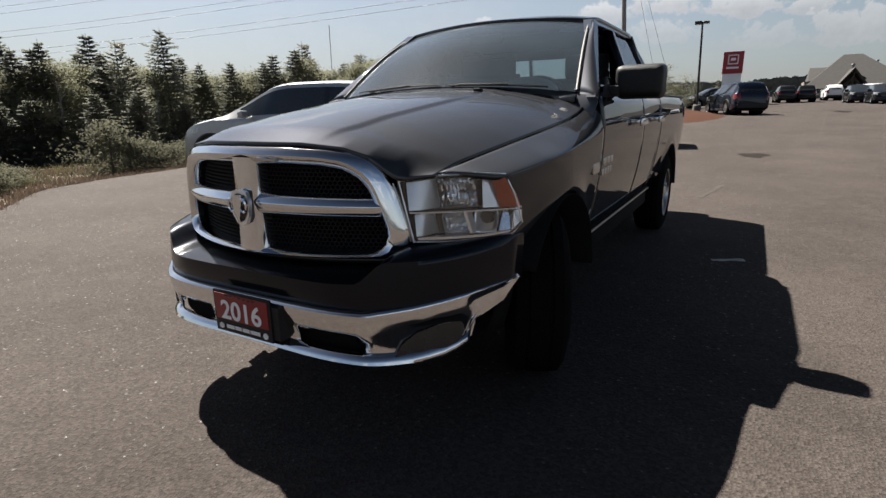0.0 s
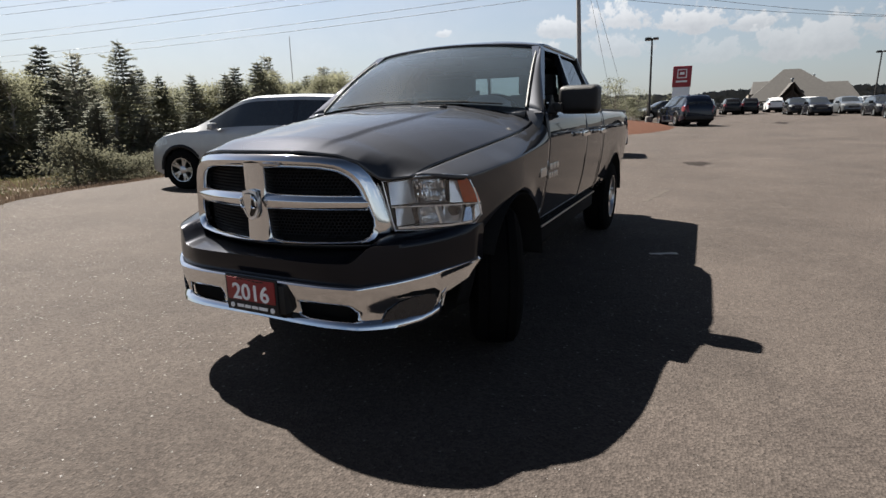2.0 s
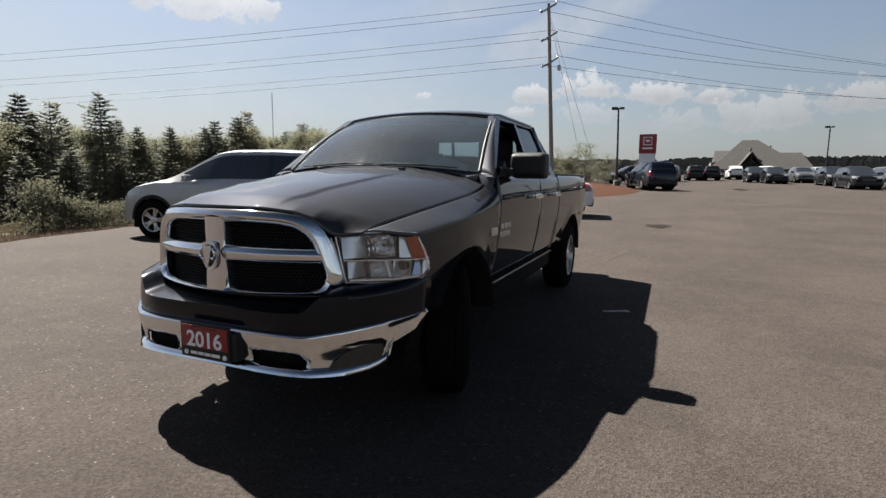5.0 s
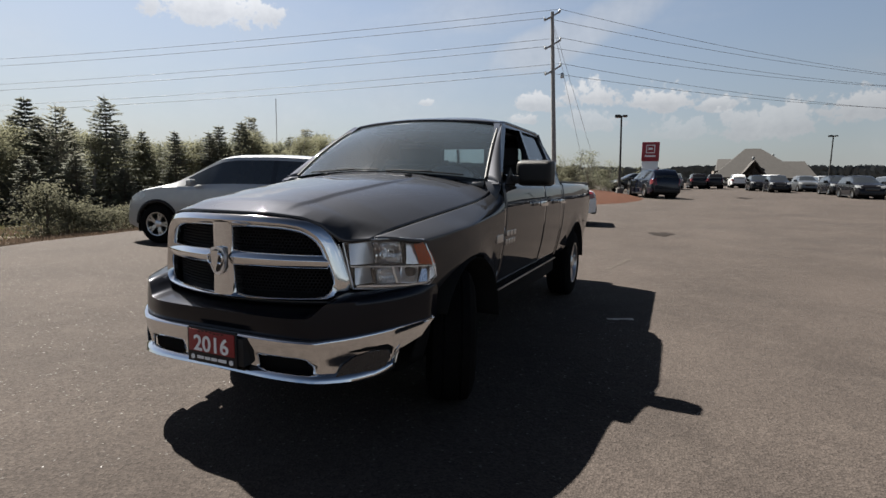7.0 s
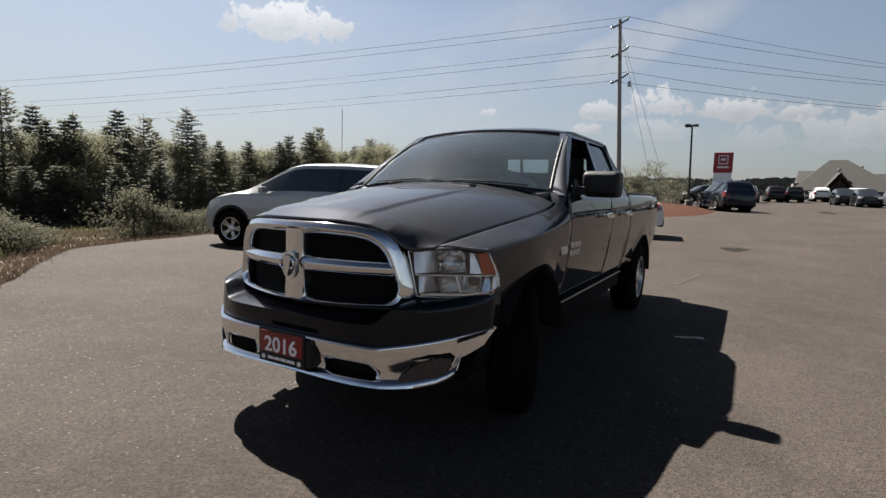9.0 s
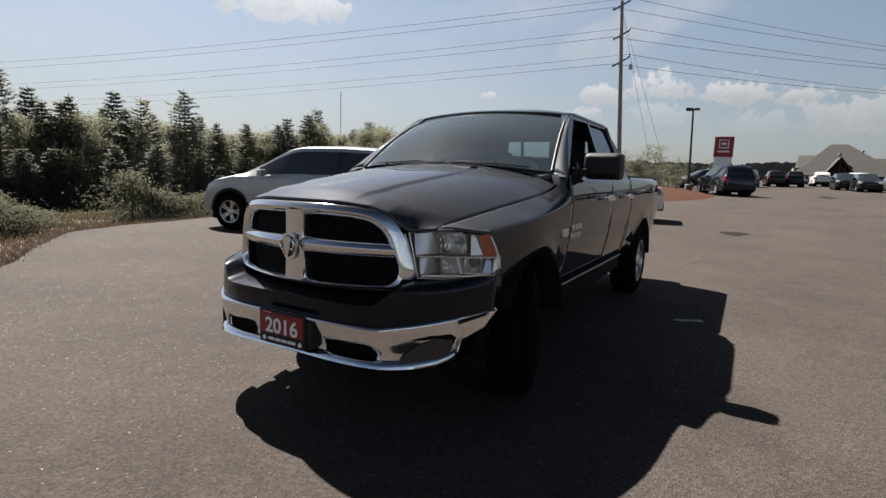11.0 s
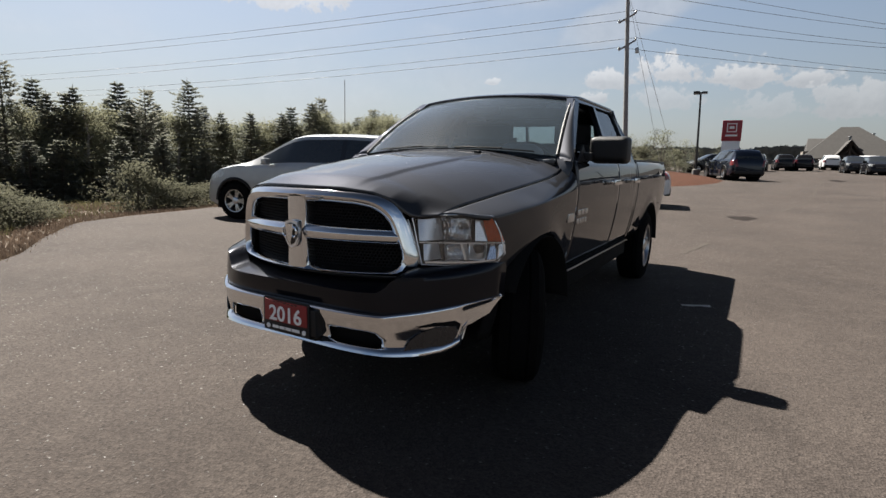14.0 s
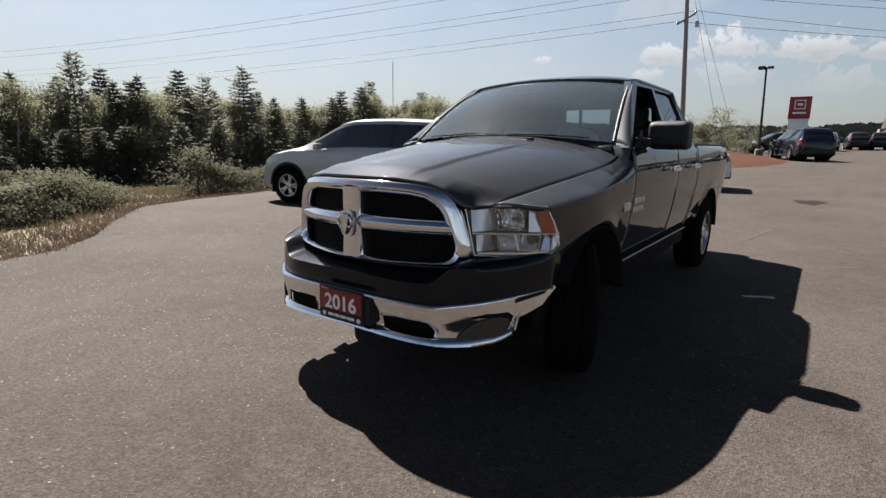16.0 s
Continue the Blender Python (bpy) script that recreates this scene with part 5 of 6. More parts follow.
def car_template(name, kind, paint, label, m, group=""):
    """A parked car along its own +y (front at y = 0); kinds: suv, sedan, pickup."""
    e = thing(name, m, label, "car", group)
    spec = {
        "suv": dict(L=4.74, w=0.935, H=1.72, hood=1.04, cowl=1.04, top=2.00, rear=4.30, tail=4.66, belt=1.08, deck=None, wb=(0.80, 3.62), r=0.374),
        "sedan": dict(L=4.65, w=0.90, H=1.43, hood=0.88, cowl=1.32, top=2.12, rear=3.10, tail=3.95, belt=0.95, deck=1.03, wb=(0.93, 3.63), r=0.330),
        "pickup": dict(L=5.6, w=0.98, H=1.88, hood=1.18, cowl=1.55, top=2.20, rear=3.40, tail=3.65, belt=1.28, deck=1.30, wb=(1.0, 4.5), r=0.40),
    }[kind]
    L, w, H = spec["L"], spec["w"], spec["H"]
    prof_y = [0.0, 0.04, 0.14, 0.35, spec["cowl"], spec["top"] - 0.08, spec["top"] + 0.25, (spec["top"] + spec["rear"]) / 2, spec["rear"], spec["tail"]]
    prof_z = [spec["hood"] - 0.36, spec["hood"] - 0.22, spec["hood"] - 0.10, spec["hood"] - 0.02, spec["hood"] + 0.08, H - 0.09, H - 0.01, H, H - 0.05, (spec["deck"] or spec["belt"] + 0.06)]
    if kind == "suv":
        prof_y[:5] = [0.0, 0.06, 0.18, 0.42, spec["cowl"]]
        prof_z[:5] = [0.52, 0.72, 0.92, 1.02, 1.14]
    if spec["deck"]:
        prof_y += [L - 0.16, L - 0.05, L]
        prof_z += [spec["deck"] - 0.01, spec["deck"] - 0.09, spec["deck"] - 0.30]
    else:
        prof_y += [L - 0.04, L]
        prof_z += [spec["belt"] - 0.05, spec["belt"] - 0.35]

    def top_z(y):
        soft = min(0.16, 0.02 + y * 0.5, 0.02 + (L - y) * 0.5)
        return sum(lerp(y + soft * (k / 4), prof_y, prof_z) for k in range(-4, 5)) / 9

    def low_z(y):
        z = 0.26 + 0.10 * smooth(0.5, 0.0, y) + 0.14 * smooth(L - 0.6, L, y)
        for c in spec["wb"]:
            d = abs(y - c)
            R = spec["r"] + 0.065
            if d < R:
                z = max(z, spec["r"] + math.sqrt(R * R - d * d))
        return z

    def half(y):
        f, b = max(0.0, 1 - y / 0.62), max(0.0, 1 - (L - y) / 0.50)
        return w * (1 - 0.28 * (1 - math.sqrt(1 - f * f)) - 0.24 * (1 - math.sqrt(1 - b * b)))

    def section(y, v):
        """Half section: v 0 at the sill to 1 at the middle of the roof or hood."""
        hw, zt, zl = half(y), top_z(y), low_z(y)
        zb = min(spec["belt"], zt - 0.03)
        cab = max(0.0, zt - zb)
        if v < 0.5:
            k = v / 0.5
            z = zl + (zb - zl) * k
            bulge = 0.97 + 0.03 * math.sin(math.pi * min(1.0, (z - 0.25) / (zb - 0.25 + 1e-6)))
            return hw * bulge, z
        if v < 0.8:
            k = (v - 0.5) / 0.3
            z = zb + (zt - 0.05 * min(1.0, cab / 0.3) - zb) * k
            lean = min(1.0, cab / 0.5)
            return hw * 0.97 - (0.10 + 0.16 * lean) * hw * k * min(1.0, cab / 0.08 + 0.3), z
        k = (v - 0.8) / 0.2
        lean = min(1.0, cab / 0.5)
        x0 = hw * 0.97 - (0.10 + 0.16 * lean) * hw * min(1.0, cab / 0.08 + 0.3)
        z0 = zt - 0.05 * min(1.0, cab / 0.3)
        return x0 * math.cos(k * math.pi / 2), z0 + (zt + 0.03 - z0) * math.sin(k * math.pi / 2)

    NV, NU = 22, 96
    pts = {}
    vs = []
    for i in range(NU + 1):
        y = L * i / NU
        for j in range(2 * NV + 1):
            v = j / NV if j <= NV else (2 * NV - j) / NV
            x, z = section(y, v)
            vs.append((x if j <= NV else -x, y, z))
    bodyf, glassf, pillarf, lampf, tailf = [], [], {}, ([], []), ([], [])
    q = 2 * NV + 1
    for i in range(NU):
        ym = L * (i + 0.5) / NU
        for j in range(2 * NV):
            v = (j + 0.5) / NV if j < NV else (2 * NV - j - 0.5) / NV
            f = (i * q + j, i * q + j + 1, (i + 1) * q + j + 1, (i + 1) * q + j)
            zt = top_z(ym)
            cab = zt - spec["belt"]
            side = 0.53 < v < 0.77 and cab > 0.20 and spec["cowl"] + 0.35 < ym < spec["rear"] + 0.02
            mid = (spec["top"] + spec["rear"]) / 2
            if side and (abs(ym - mid) < 0.05 or (kind == "suv" and abs(ym - spec["rear"] + 0.62) < 0.05)):
                pillarf.setdefault((j >= NV, ym > mid + 0.1), []).append(f)
                continue
            front = v > 0.83 and spec["cowl"] + 0.06 < ym < spec["top"] - 0.06
            back = v > 0.86 and spec["rear"] + (0.24 if kind == "suv" else 0.08) < ym < spec["tail"] - (0.03 if kind == "suv" else 0.10)
            zm = sum(vs[k][2] for k in f) / 4
            hz, tz = spec["hood"] - 0.10, (spec["deck"] or spec["belt"]) + 0.02
            if ym < 0.52 and v < 0.97 and hz - 0.15 + 0.14 * ym < zm < hz - 0.01 + 0.16 * ym and abs(vs[f[0]][0]) > 0.55 * w:
                lampf[j >= NV].append(f)
            elif ym > L - 0.34 and tz - 0.26 < zm < tz and abs(vs[f[0]][0]) > 0.74 * w:
                tailf[j >= NV].append(f)
            else:
                (glassf if side or front or back else bodyf).append(f)
    ends = [tuple(range(q))[::-1], tuple(NU * q + k for k in range(q))]

    def pick(fcs):
        used = sorted({k for f in fcs for k in f})
        mp = {k: i for i, k in enumerate(used)}
        return mesh_of([vs[k] for k in used], [tuple(mp[k] for k in f) for f in fcs], sharp=40)

    part("body", pick(bodyf + ends), paint, e)
    part("window", pick(glassf), CAR_GLASS, e)
    for fcs in pillarf.values():
        part("window_pillar", pick(fcs), GLOSS_BLACK, e)
    for fcs in lampf:
        if fcs:
            part("headlight", pick(fcs), CAR_LAMP, e, "clear headlight")
    for fcs in tailf:
        if fcs:
            part("tail_light", pick(fcs), RED_LENS, e, "red tail light")
    part("underbody", box_bm((-w * 0.82, 0.25, 0.20), (w * 0.82, L - 0.25, 0.60)), DARK, e)
    cl = box_bm((-w * 0.72, -0.015, 0.30), (w * 0.72, 0.16, 0.48), 0.05, 3)
    part("lower_grille", cl, BLACK, e)
    part("rear_valance", box_bm((-w * 0.78, L - 0.16, 0.34), (w * 0.78, L + 0.015, 0.56), 0.05, 3), BLACK, e)
    part("radiator_grille", box_bm((-w * 0.45, -0.012, spec["hood"] - 0.44), (w * 0.45, 0.05, spec["hood"] - 0.26), 0.02), GLOSS_BLACK, e)
    for s in (1, -1):
        my = spec["cowl"] + (0.50 if kind == "suv" else 0.34)
        mir = box_bm((s * w * 0.98, my, spec["belt"] + 0.03), (s * (w + 0.17), my + 0.11, spec["belt"] + 0.16), 0.045, 3)
        part("side_mirror", mir, paint, e)
        for hy in ((spec["top"] + spec["rear"]) / 2 - 0.14, spec["rear"] - 0.12):
            part("door_handle", box_bm((s * w * 0.965, hy - 0.10, spec["belt"] - 0.12), (s * (w * 0.99 + 0.012), hy + 0.07, spec["belt"] - 0.09), 0.01), CHROME_SATIN, e)
        for c in spec["wb"]:
            add_wheel(e, s * (w - 0.105), c, spec["r"] - 0.004, s, spec["r"] / 0.401)
            arch = []
            R = spec["r"] + 0.07
            for k in range(17):
                a = math.pi * k / 16
                y = c - R * math.cos(a)
                arch.append((s * (half(y) * 0.975 + 0.004), y, spec["r"] + R * math.sin(a)))
            part("arch_trim", tube_bm(arch, 0.036 if kind == "suv" else 0.022, 6), BLACK if kind == "suv" else paint, e)
            part("wheel_well", tube_bm([(s * (w - 0.12), c, spec["r"]), (s * (w - 0.5), c, spec["r"])], spec["r"] + 0.05, 20), DARK, e)
        part("sill", box_bm((s * w * 0.90, spec["wb"][0] + 0.45, 0.22), (s * w * 0.99, spec["wb"][1] - 0.45, 0.34), 0.02), BLACK if kind == "suv" else paint, e)
    if kind == "pickup":
        part("cargo_bed", box_bm((-w * 0.8, 3.75, 1.2), (w * 0.8, L - 0.1, 1.325)), DARK, e)
    return e


def at_ground(x, y, heading):
    """heading: degrees, 0 faces -y, turning to the left seen from above."""
    return pose(x, y, ground_z(x, y), math.degrees(0.0), 0, heading)


car_template("compact_suv", "suv", SILVER_PAINT, "silver grey compact crossover parked at the edge of the lot", at_ground(-7.72, 6.33, -75) @ Matrix.Scale(1.04, 4) @ Matrix.Translation((0, -0.80, 0)))
car_template("white_sedan", "sedan", WHITE_PAINT, "white sedan parked behind the pickup truck", pose(-5.0, 14.6, ground_z(0, 15), 0, 0, -82))
navy = car_template("navy_suv", "suv", NAVY_PAINT, "dark navy crossover parked beside the planting island", pose(-0.05, 38.6, ground_z(0, 38), 0, 0, 203) @ Matrix.Scale(1.12, 4) @ Matrix.Translation((0, -2.3, 0)))
dark = car_template("black_suv", "suv", BLACK_PAINT, "black crossover parked by the planting island", pose(-4.6, 52.0, ground_z(0, 52), 0, 0, -62), group="parked dark crossovers")
FAR = "distant parked cars"
copy_thing(dark, at_ground(3.1, 72, 185))
copy_thing(dark, at_ground(5.3, 74.0, 180))
grey = car_template("grey_suv", "suv", GREY_PAINT, "dark grey crossover in the far row", at_ground(1.0, 66.0, 178), FAR)
white = car_template("white_suv", "suv", WHITE_PAINT, "white crossover in the far row", at_ground(8.2, 81, 182), FAR)
copy_thing(white, at_ground(11.0, 82, 200))
front_black = car_template("black_sedan", "sedan", BLACK_PAINT, "black sedan facing across the lot", at_ground(11.6, 70.0, 6), FAR)
copy_thing(dark, at_ground(10.5, 58.2, 2))
copy_thing(dark, at_ground(9.3, 62.5, 2))
copy_thing(grey, at_ground(13.7, 63.0, 3))
car_template("silver_suv", "suv", SILVER_PAINT, "silver crossover in the far row", at_ground(16.2, 67, 4), FAR)
copy_thing(dark, at_ground(14.4, 53.2, 3))
copy_thing(grey, at_ground(17.0, 47.5, 4))
copy_thing(dark, at_ground(14.2, 45.0, 4))
copy_thing(front_black, at_ground(20.4, 52.0, 14))

# ---- power line ----
pole_foot, pole_top = Vector((-7.75, 42.05, 0.6)), Vector((-8.52, 41.86, 15.1))
pole = thing("utility_pole", pose(*pole_foot), "weathered wooden utility pole with three crossarms and guy wires", "utility pole")


def rel(p):
    return Vector(p) - pole_foot


part("shaft", tube_bm([rel(pole_foot + (pole_top - pole_foot) * k / 8) for k in range(9)], 0.21, 14, taper=0.13), WOOD_POLE, pole)
arm_z = (14.75, 12.55, 10.55)
wire_ends = []
for z in arm_z:
    c = pole_foot + (pole_top - pole_foot) * ((z - pole_foot.z) / (pole_top.z - pole_foot.z))
    a, b = c + Vector((-0.52, -0.35, -0.36)), c + Vector((0.52, 0.35, 0.40))
    arm = part("crossarm", tube_bm([rel(a), rel(b)], 0.075, 6), WOOD_POLE, pole)
    for p in (a, b):
        ins = lathe_bm([(0.0, 0.05), (0.05, 0.085), (0.09, 0.05), (0.13, 0.085), (0.18, 0.05), (0.26, 0.03)], 10, "z", None, tuple(rel(p)))
        part("insulator", ins, GALV, arm)
    wire_ends.append((a + Vector((0, 0, 0.2)), b + Vector((0, 0, 0.2))))
for foot, zt in (((-4.3, 45.5), 14.5), ((-5.25, 44.0), 14.4)):
    c = pole_foot + (pole_top - pole_foot) * ((zt - pole_foot.z) / (pole_top.z - pole_foot.z))
    part("guy_wire", tube_bm([rel(c), rel((foot[0], foot[1], ground_z(*foot)))], 0.014, 5), WIRE, pole)
box = box_bm((0.10, -0.12, 9.35), (0.34, 0.12, 9.75), 0.03)
part("cable_bracket", box, GALV, pole)


def span_wire(p, q, sag):
    pts = []
    for k in range(25):
        t = k / 24
        v = Vector(p).lerp(Vector(q), t)
        v.z -= 4 * sag * t * (1 - t)
        pts.append(v)
    return tagged(part("overhead_wire", tube_bm(pts, 0.018, 5), WIRE), "thin grey overhead power line conductor", "power line", "overhead wires")


left_z = ((14.5, 13.5), (11.75, 10.9), (9.5, 8.75))
right_z = ((14.5, 13.9), (12.95, 12.45), (10.75, 10.35))
for (a, b), (z0, z1), (r0, r1) in zip(wire_ends, left_z, right_z):
    for p, zl, zr, off in ((b, z0, r0, 0.5), (a, z1, r1, -0.5)):
        k = 1.38
        span_wire(p, (p.x + (-83 - p.x) * k, p.y + (28.4 + off - p.y) * k, p.z + (zl - p.z) * k), 1.0)
        k = 1.9
        span_wire(p, (p.x + (10.5 - p.x) * k, p.y + (59.5 + off - p.y) * k, p.z + (zr - p.z) * k), 0.6)

# ---- radio mast far behind the woodland ----
mast = thing("radio_mast", pose(-164.5, 184.6, -1.5), "thin grey radio mast far behind the woodland", "radio mast")
for k in range(3):
    a = 2 * math.pi * k / 3
    part("mast_leg", tube_bm([(0.22 * math.cos(a), 0.22 * math.sin(a), 0), (0.14 * math.cos(a), 0.14 * math.sin(a), 38.4)], 0.06, 5), WIRE, mast)
for k in range(16):
    z = 1.2 + 2.4 * k
    part("mast_brace", tube_bm([(0.2 * math.cos(a), 0.2 * math.sin(a), z + 0.5 * i) for i, a in enumerate((0, 2.09, 4.19, 6.28))], 0.03, 4), WIRE, mast)

# ---- lamp posts ----
GREY_BASE = material("stained_concrete", (0.16, 0.15, 0.14), rough=0.9, var=0.3, scale=5, bump=0.4, bump_scale=40)



def lamp_post(x, y, z1, lean, label):
    g = ground_z(x, y)
    e = thing("lot_light", pose(x, y, g), label, "lamp post", "parking lot lights")
    h = z1 - g
    part("post", tube_bm([(0, 0, 0), (lean, 0, h)], 0.085, 10, taper=0.06), LAMP_BRONZE, e)
    part("base", lathe_bm([(0.0, 0.26), (0.55, 0.26), (0.6, 0.22), (0.6, 0.0)], 16, "z"), GREY_BASE, e)
    for s in (1, -1):
        hd = box_bm((lean + s * 0.08, -0.18, h - 0.04), (lean + s * 0.42, 0.18, h + 0.10), 0.03)
        head = part("lamp_head", hd, LAMP_BRONZE, e)
        part("diffuser", box_bm((lean + s * 0.12, -0.14, h - 0.055), (lean + s * 0.38, 0.14, h - 0.041)), SIGN_WHITE, head)
    part("cap", box_bm((lean - 0.14, -0.08, h - 0.03), (lean + 0.14, 0.08, h + 0.06), 0.02), LAMP_BRONZE, e)
    return e


lamp_post(-2.36, 39.85, 6.48, -0.17, "dark bronze twin-head parking lot light")
lamp_post(16.9, 71.5, 7.45, 0.0, "distant twin-head parking lot light")

# ---- pylon sign ----
sg = thing("pylon_sign", pose(-1.32, 56.0, ground_z(0, 56)), "red and white dealership pylon sign beside the lot", "sign")
zz = -ground_z(0, 56)
part("sign_column", box_bm((-0.76, -0.18, 0), (0.76, 0.18, 3.95 + zz), 0.02), SIGN_WHITE, sg)
panel = part("sign_panel", box_bm((-0.82, -0.24, 3.95 + zz), (0.82, 0.24, 5.86 + zz), 0.04), SIGN_RED, sg, "red upper sign box")
bm = bmesh.new()
for lo, hi in (((-0.42, 4.82), (-0.34, 5.55)), ((0.34, 4.82), (0.42, 5.55)), ((-0.42, 5.50), (0.42, 5.58)), ((-0.42, 4.76), (0.42, 4.84))):
    box_bm((lo[0], -0.262, lo[1] + zz), (hi[0], -0.241, hi[1] + zz), 0.005, bm=bm)
part("logo_frame", bm, SIGN_WHITE, panel, "plain white emblem frame")
part("logo_bar", box_bm((-0.20, -0.262, 5.08 + zz), (0.20, -0.241, 5.30 + zz), 0.01), SIGN_WHITE, panel)
part("name_bar", box_bm((-0.50, -0.262, 4.38 + zz), (0.50, -0.241, 4.54 + zz), 0.01), SIGN_WHITE, panel)

# ---- dealership building ----
B = thing("dealership_building", pose(-2.0, 0, 0), "low dealership building with brown hipped roof and timber gable entrance", "building")
gz = ground_z(0, 98)


def poly_part(name, verts, faces, mat, thick=0.15, parent=B):
    return part(name, mesh_of(verts, faces, smooth=False), mat, parent, thick=thick)


part("wall", box_bm((8.6, 94.0, gz - 0.3), (20.2, 106, 3.3)), STONE, B)
part("wing_wall", box_bm((8.2, 97.0, gz - 0.3), (9.2, 105, 4.3)), STONE, B)
E0, PK = 3.15, 8.0
poly_part("main_roof", [(7.8, 93, E0), (21.2, 93, E0), (21.2, 107, E0), (7.8, 107, E0), (12.7, 99.5, PK), (14.9, 99.5, PK)], [(0, 1, 5, 4), (1, 2, 5), (2, 3, 4, 5), (3, 0, 4)], SHINGLE)
poly_part("wing_roof", [(8.6, 96.5, 4.3), (12.0, 96.5, 4.3), (12.0, 105, 4.3), (8.6, 105, 4.3), (8.8, 100.5, 6.35), (12.4, 100.5, 6.35)], [(0, 1, 5, 4), (2, 3, 4, 5), (3, 0, 4)], SHINGLE)
poly_part("right_roof", [(18.2, 96.0, 3.2), (22.6, 96.0, 3.2), (22.6, 105, 3.2), (18.2, 105, 3.2), (17.4, 100.0, 5.95), (21.2, 100.0, 5.95)], [(0, 1, 5, 4), (1, 2, 5), (2, 3, 4, 5)], SHINGLE)
gx0, gx1, gp = 11.45, 15.25, 5.75
gable = poly_part("gable_roof", [(gx0, 90.5, 3.1), (13.35, 90.5, gp), (gx1, 90.5, 3.1), (gx0, 98, 3.1), (13.35, 98, gp), (gx1, 98, 3.1)], [(0, 1, 4, 3), (1, 2, 5, 4)], SHINGLE)
part("gable_wall", plate_bm([(11.8, 3.0), (14.9, 3.0), (13.35, 5.25)], lambda a, b, d: (a, 93.6 + d, b), 0.2), TIMBER, B)
for p, q in (((11.5, 3.2), (13.35, 5.6)), ((15.2, 3.2), (13.35, 5.6)), ((11.8, 3.5), (14.9, 3.5)), ((13.35, 3.5), (13.35, 5.4)), ((12.4, 3.5), (13.35, 4.5)), ((14.3, 3.5), (13.35, 4.5))):
    part("timber_beam", tube_bm([(p[0], 91.0, p[1]), (q[0], 91.0, q[1])], 0.15, 4), TIMBER, B)
for x in (11.6, 15.1):
    part("porch_post", box_bm((x - 0.3, 90.7, gz - 0.2), (x + 0.3, 91.3, 3.4), 0.03), STONE, B)
for x in (9.1, 17.3):
    for k in range(2):
        w = part("window", box_bm((x + 1.3 * k, 93.95, gz + 0.4), (x + 1.3 * k + 1.1, 94.05, 2.95)), CAR_GLASS, B)
part("entrance_door", box_bm((13.0, 93.9, gz), (14.8, 94.05, 2.95)), CAR_GLASS, B)
for x, y, z in ((16.6, 98.5, 6.6), (13.6, 95.4, 6.05)):
    part("roof_vent", lathe_bm([(-0.3, 0.16), (0.22, 0.16), (0.25, 0.27), (0.40, 0.19), (0.44, 0.0)], 12, "z", None, (x, y, z)), GREY_PAINT, B)

# ---- trees ----


def leaf_cards(centres, sizes, rng, flat=0.0, aspect=0.65):
    """Many small leaf sprays: a bent quad for each centre."""
    n = len(centres)
    a = rng.normal(size=(n, 3))
    a[:, 2] *= 1 - flat
    a /= np.linalg.norm(a, axis=1, keepdims=True)
    b = rng.normal(size=(n, 3))
    b -= (a * b).sum(1, keepdims=True) * a
    b /= np.linalg.norm(b, axis=1, keepdims=True)
    a, b = a * sizes[:, None], b * sizes[:, None] * aspect
    c = np.asarray(centres)
    vs = np.stack([c - a, c + b, c + a, c - b], 1).reshape(-1, 3)
    fs = [(4 * k, 4 * k + 1, 4 * k + 2, 4 * k + 3) for k in range(n)]
    return vs, fs


def card_mesh(vs, fs, core=None, form=0.75):
    """Leaf quads; with a core height their shading follows the rounded form of the crown."""
    me = bpy.data.meshes.new("leaves")
    if core is None:
        me.from_pydata(vs.tolist(), [], fs)
        return me
    q = vs.reshape(-1, 4, 3)
    out = q.mean(1) - np.array((0.0, 0.0, core))
    out[:, 2] = out[:, 2] * 0.8 + 0.3
    out /= np.linalg.norm(out, axis=1, keepdims=True) + 1e-6
    nm = np.cross(q[:, 1] - q[:, 0], q[:, 3] - q[:, 0])
    nm /= np.linalg.norm(nm, axis=1, keepdims=True) + 1e-9
    back = (nm * out).sum(1) < 0
    q[back] = q[back][:, ::-1]
    nm[back] *= -1
    sn = out * form + nm * (1 - form)
    sn /= np.linalg.norm(sn, axis=1, keepdims=True)
    me.from_pydata(q.reshape(-1, 3).tolist(), [], fs)
    me.shade_smooth()
    me.normals_split_custom_set_from_vertices(np.repeat(sn, 4, axis=0).tolist())
    return me


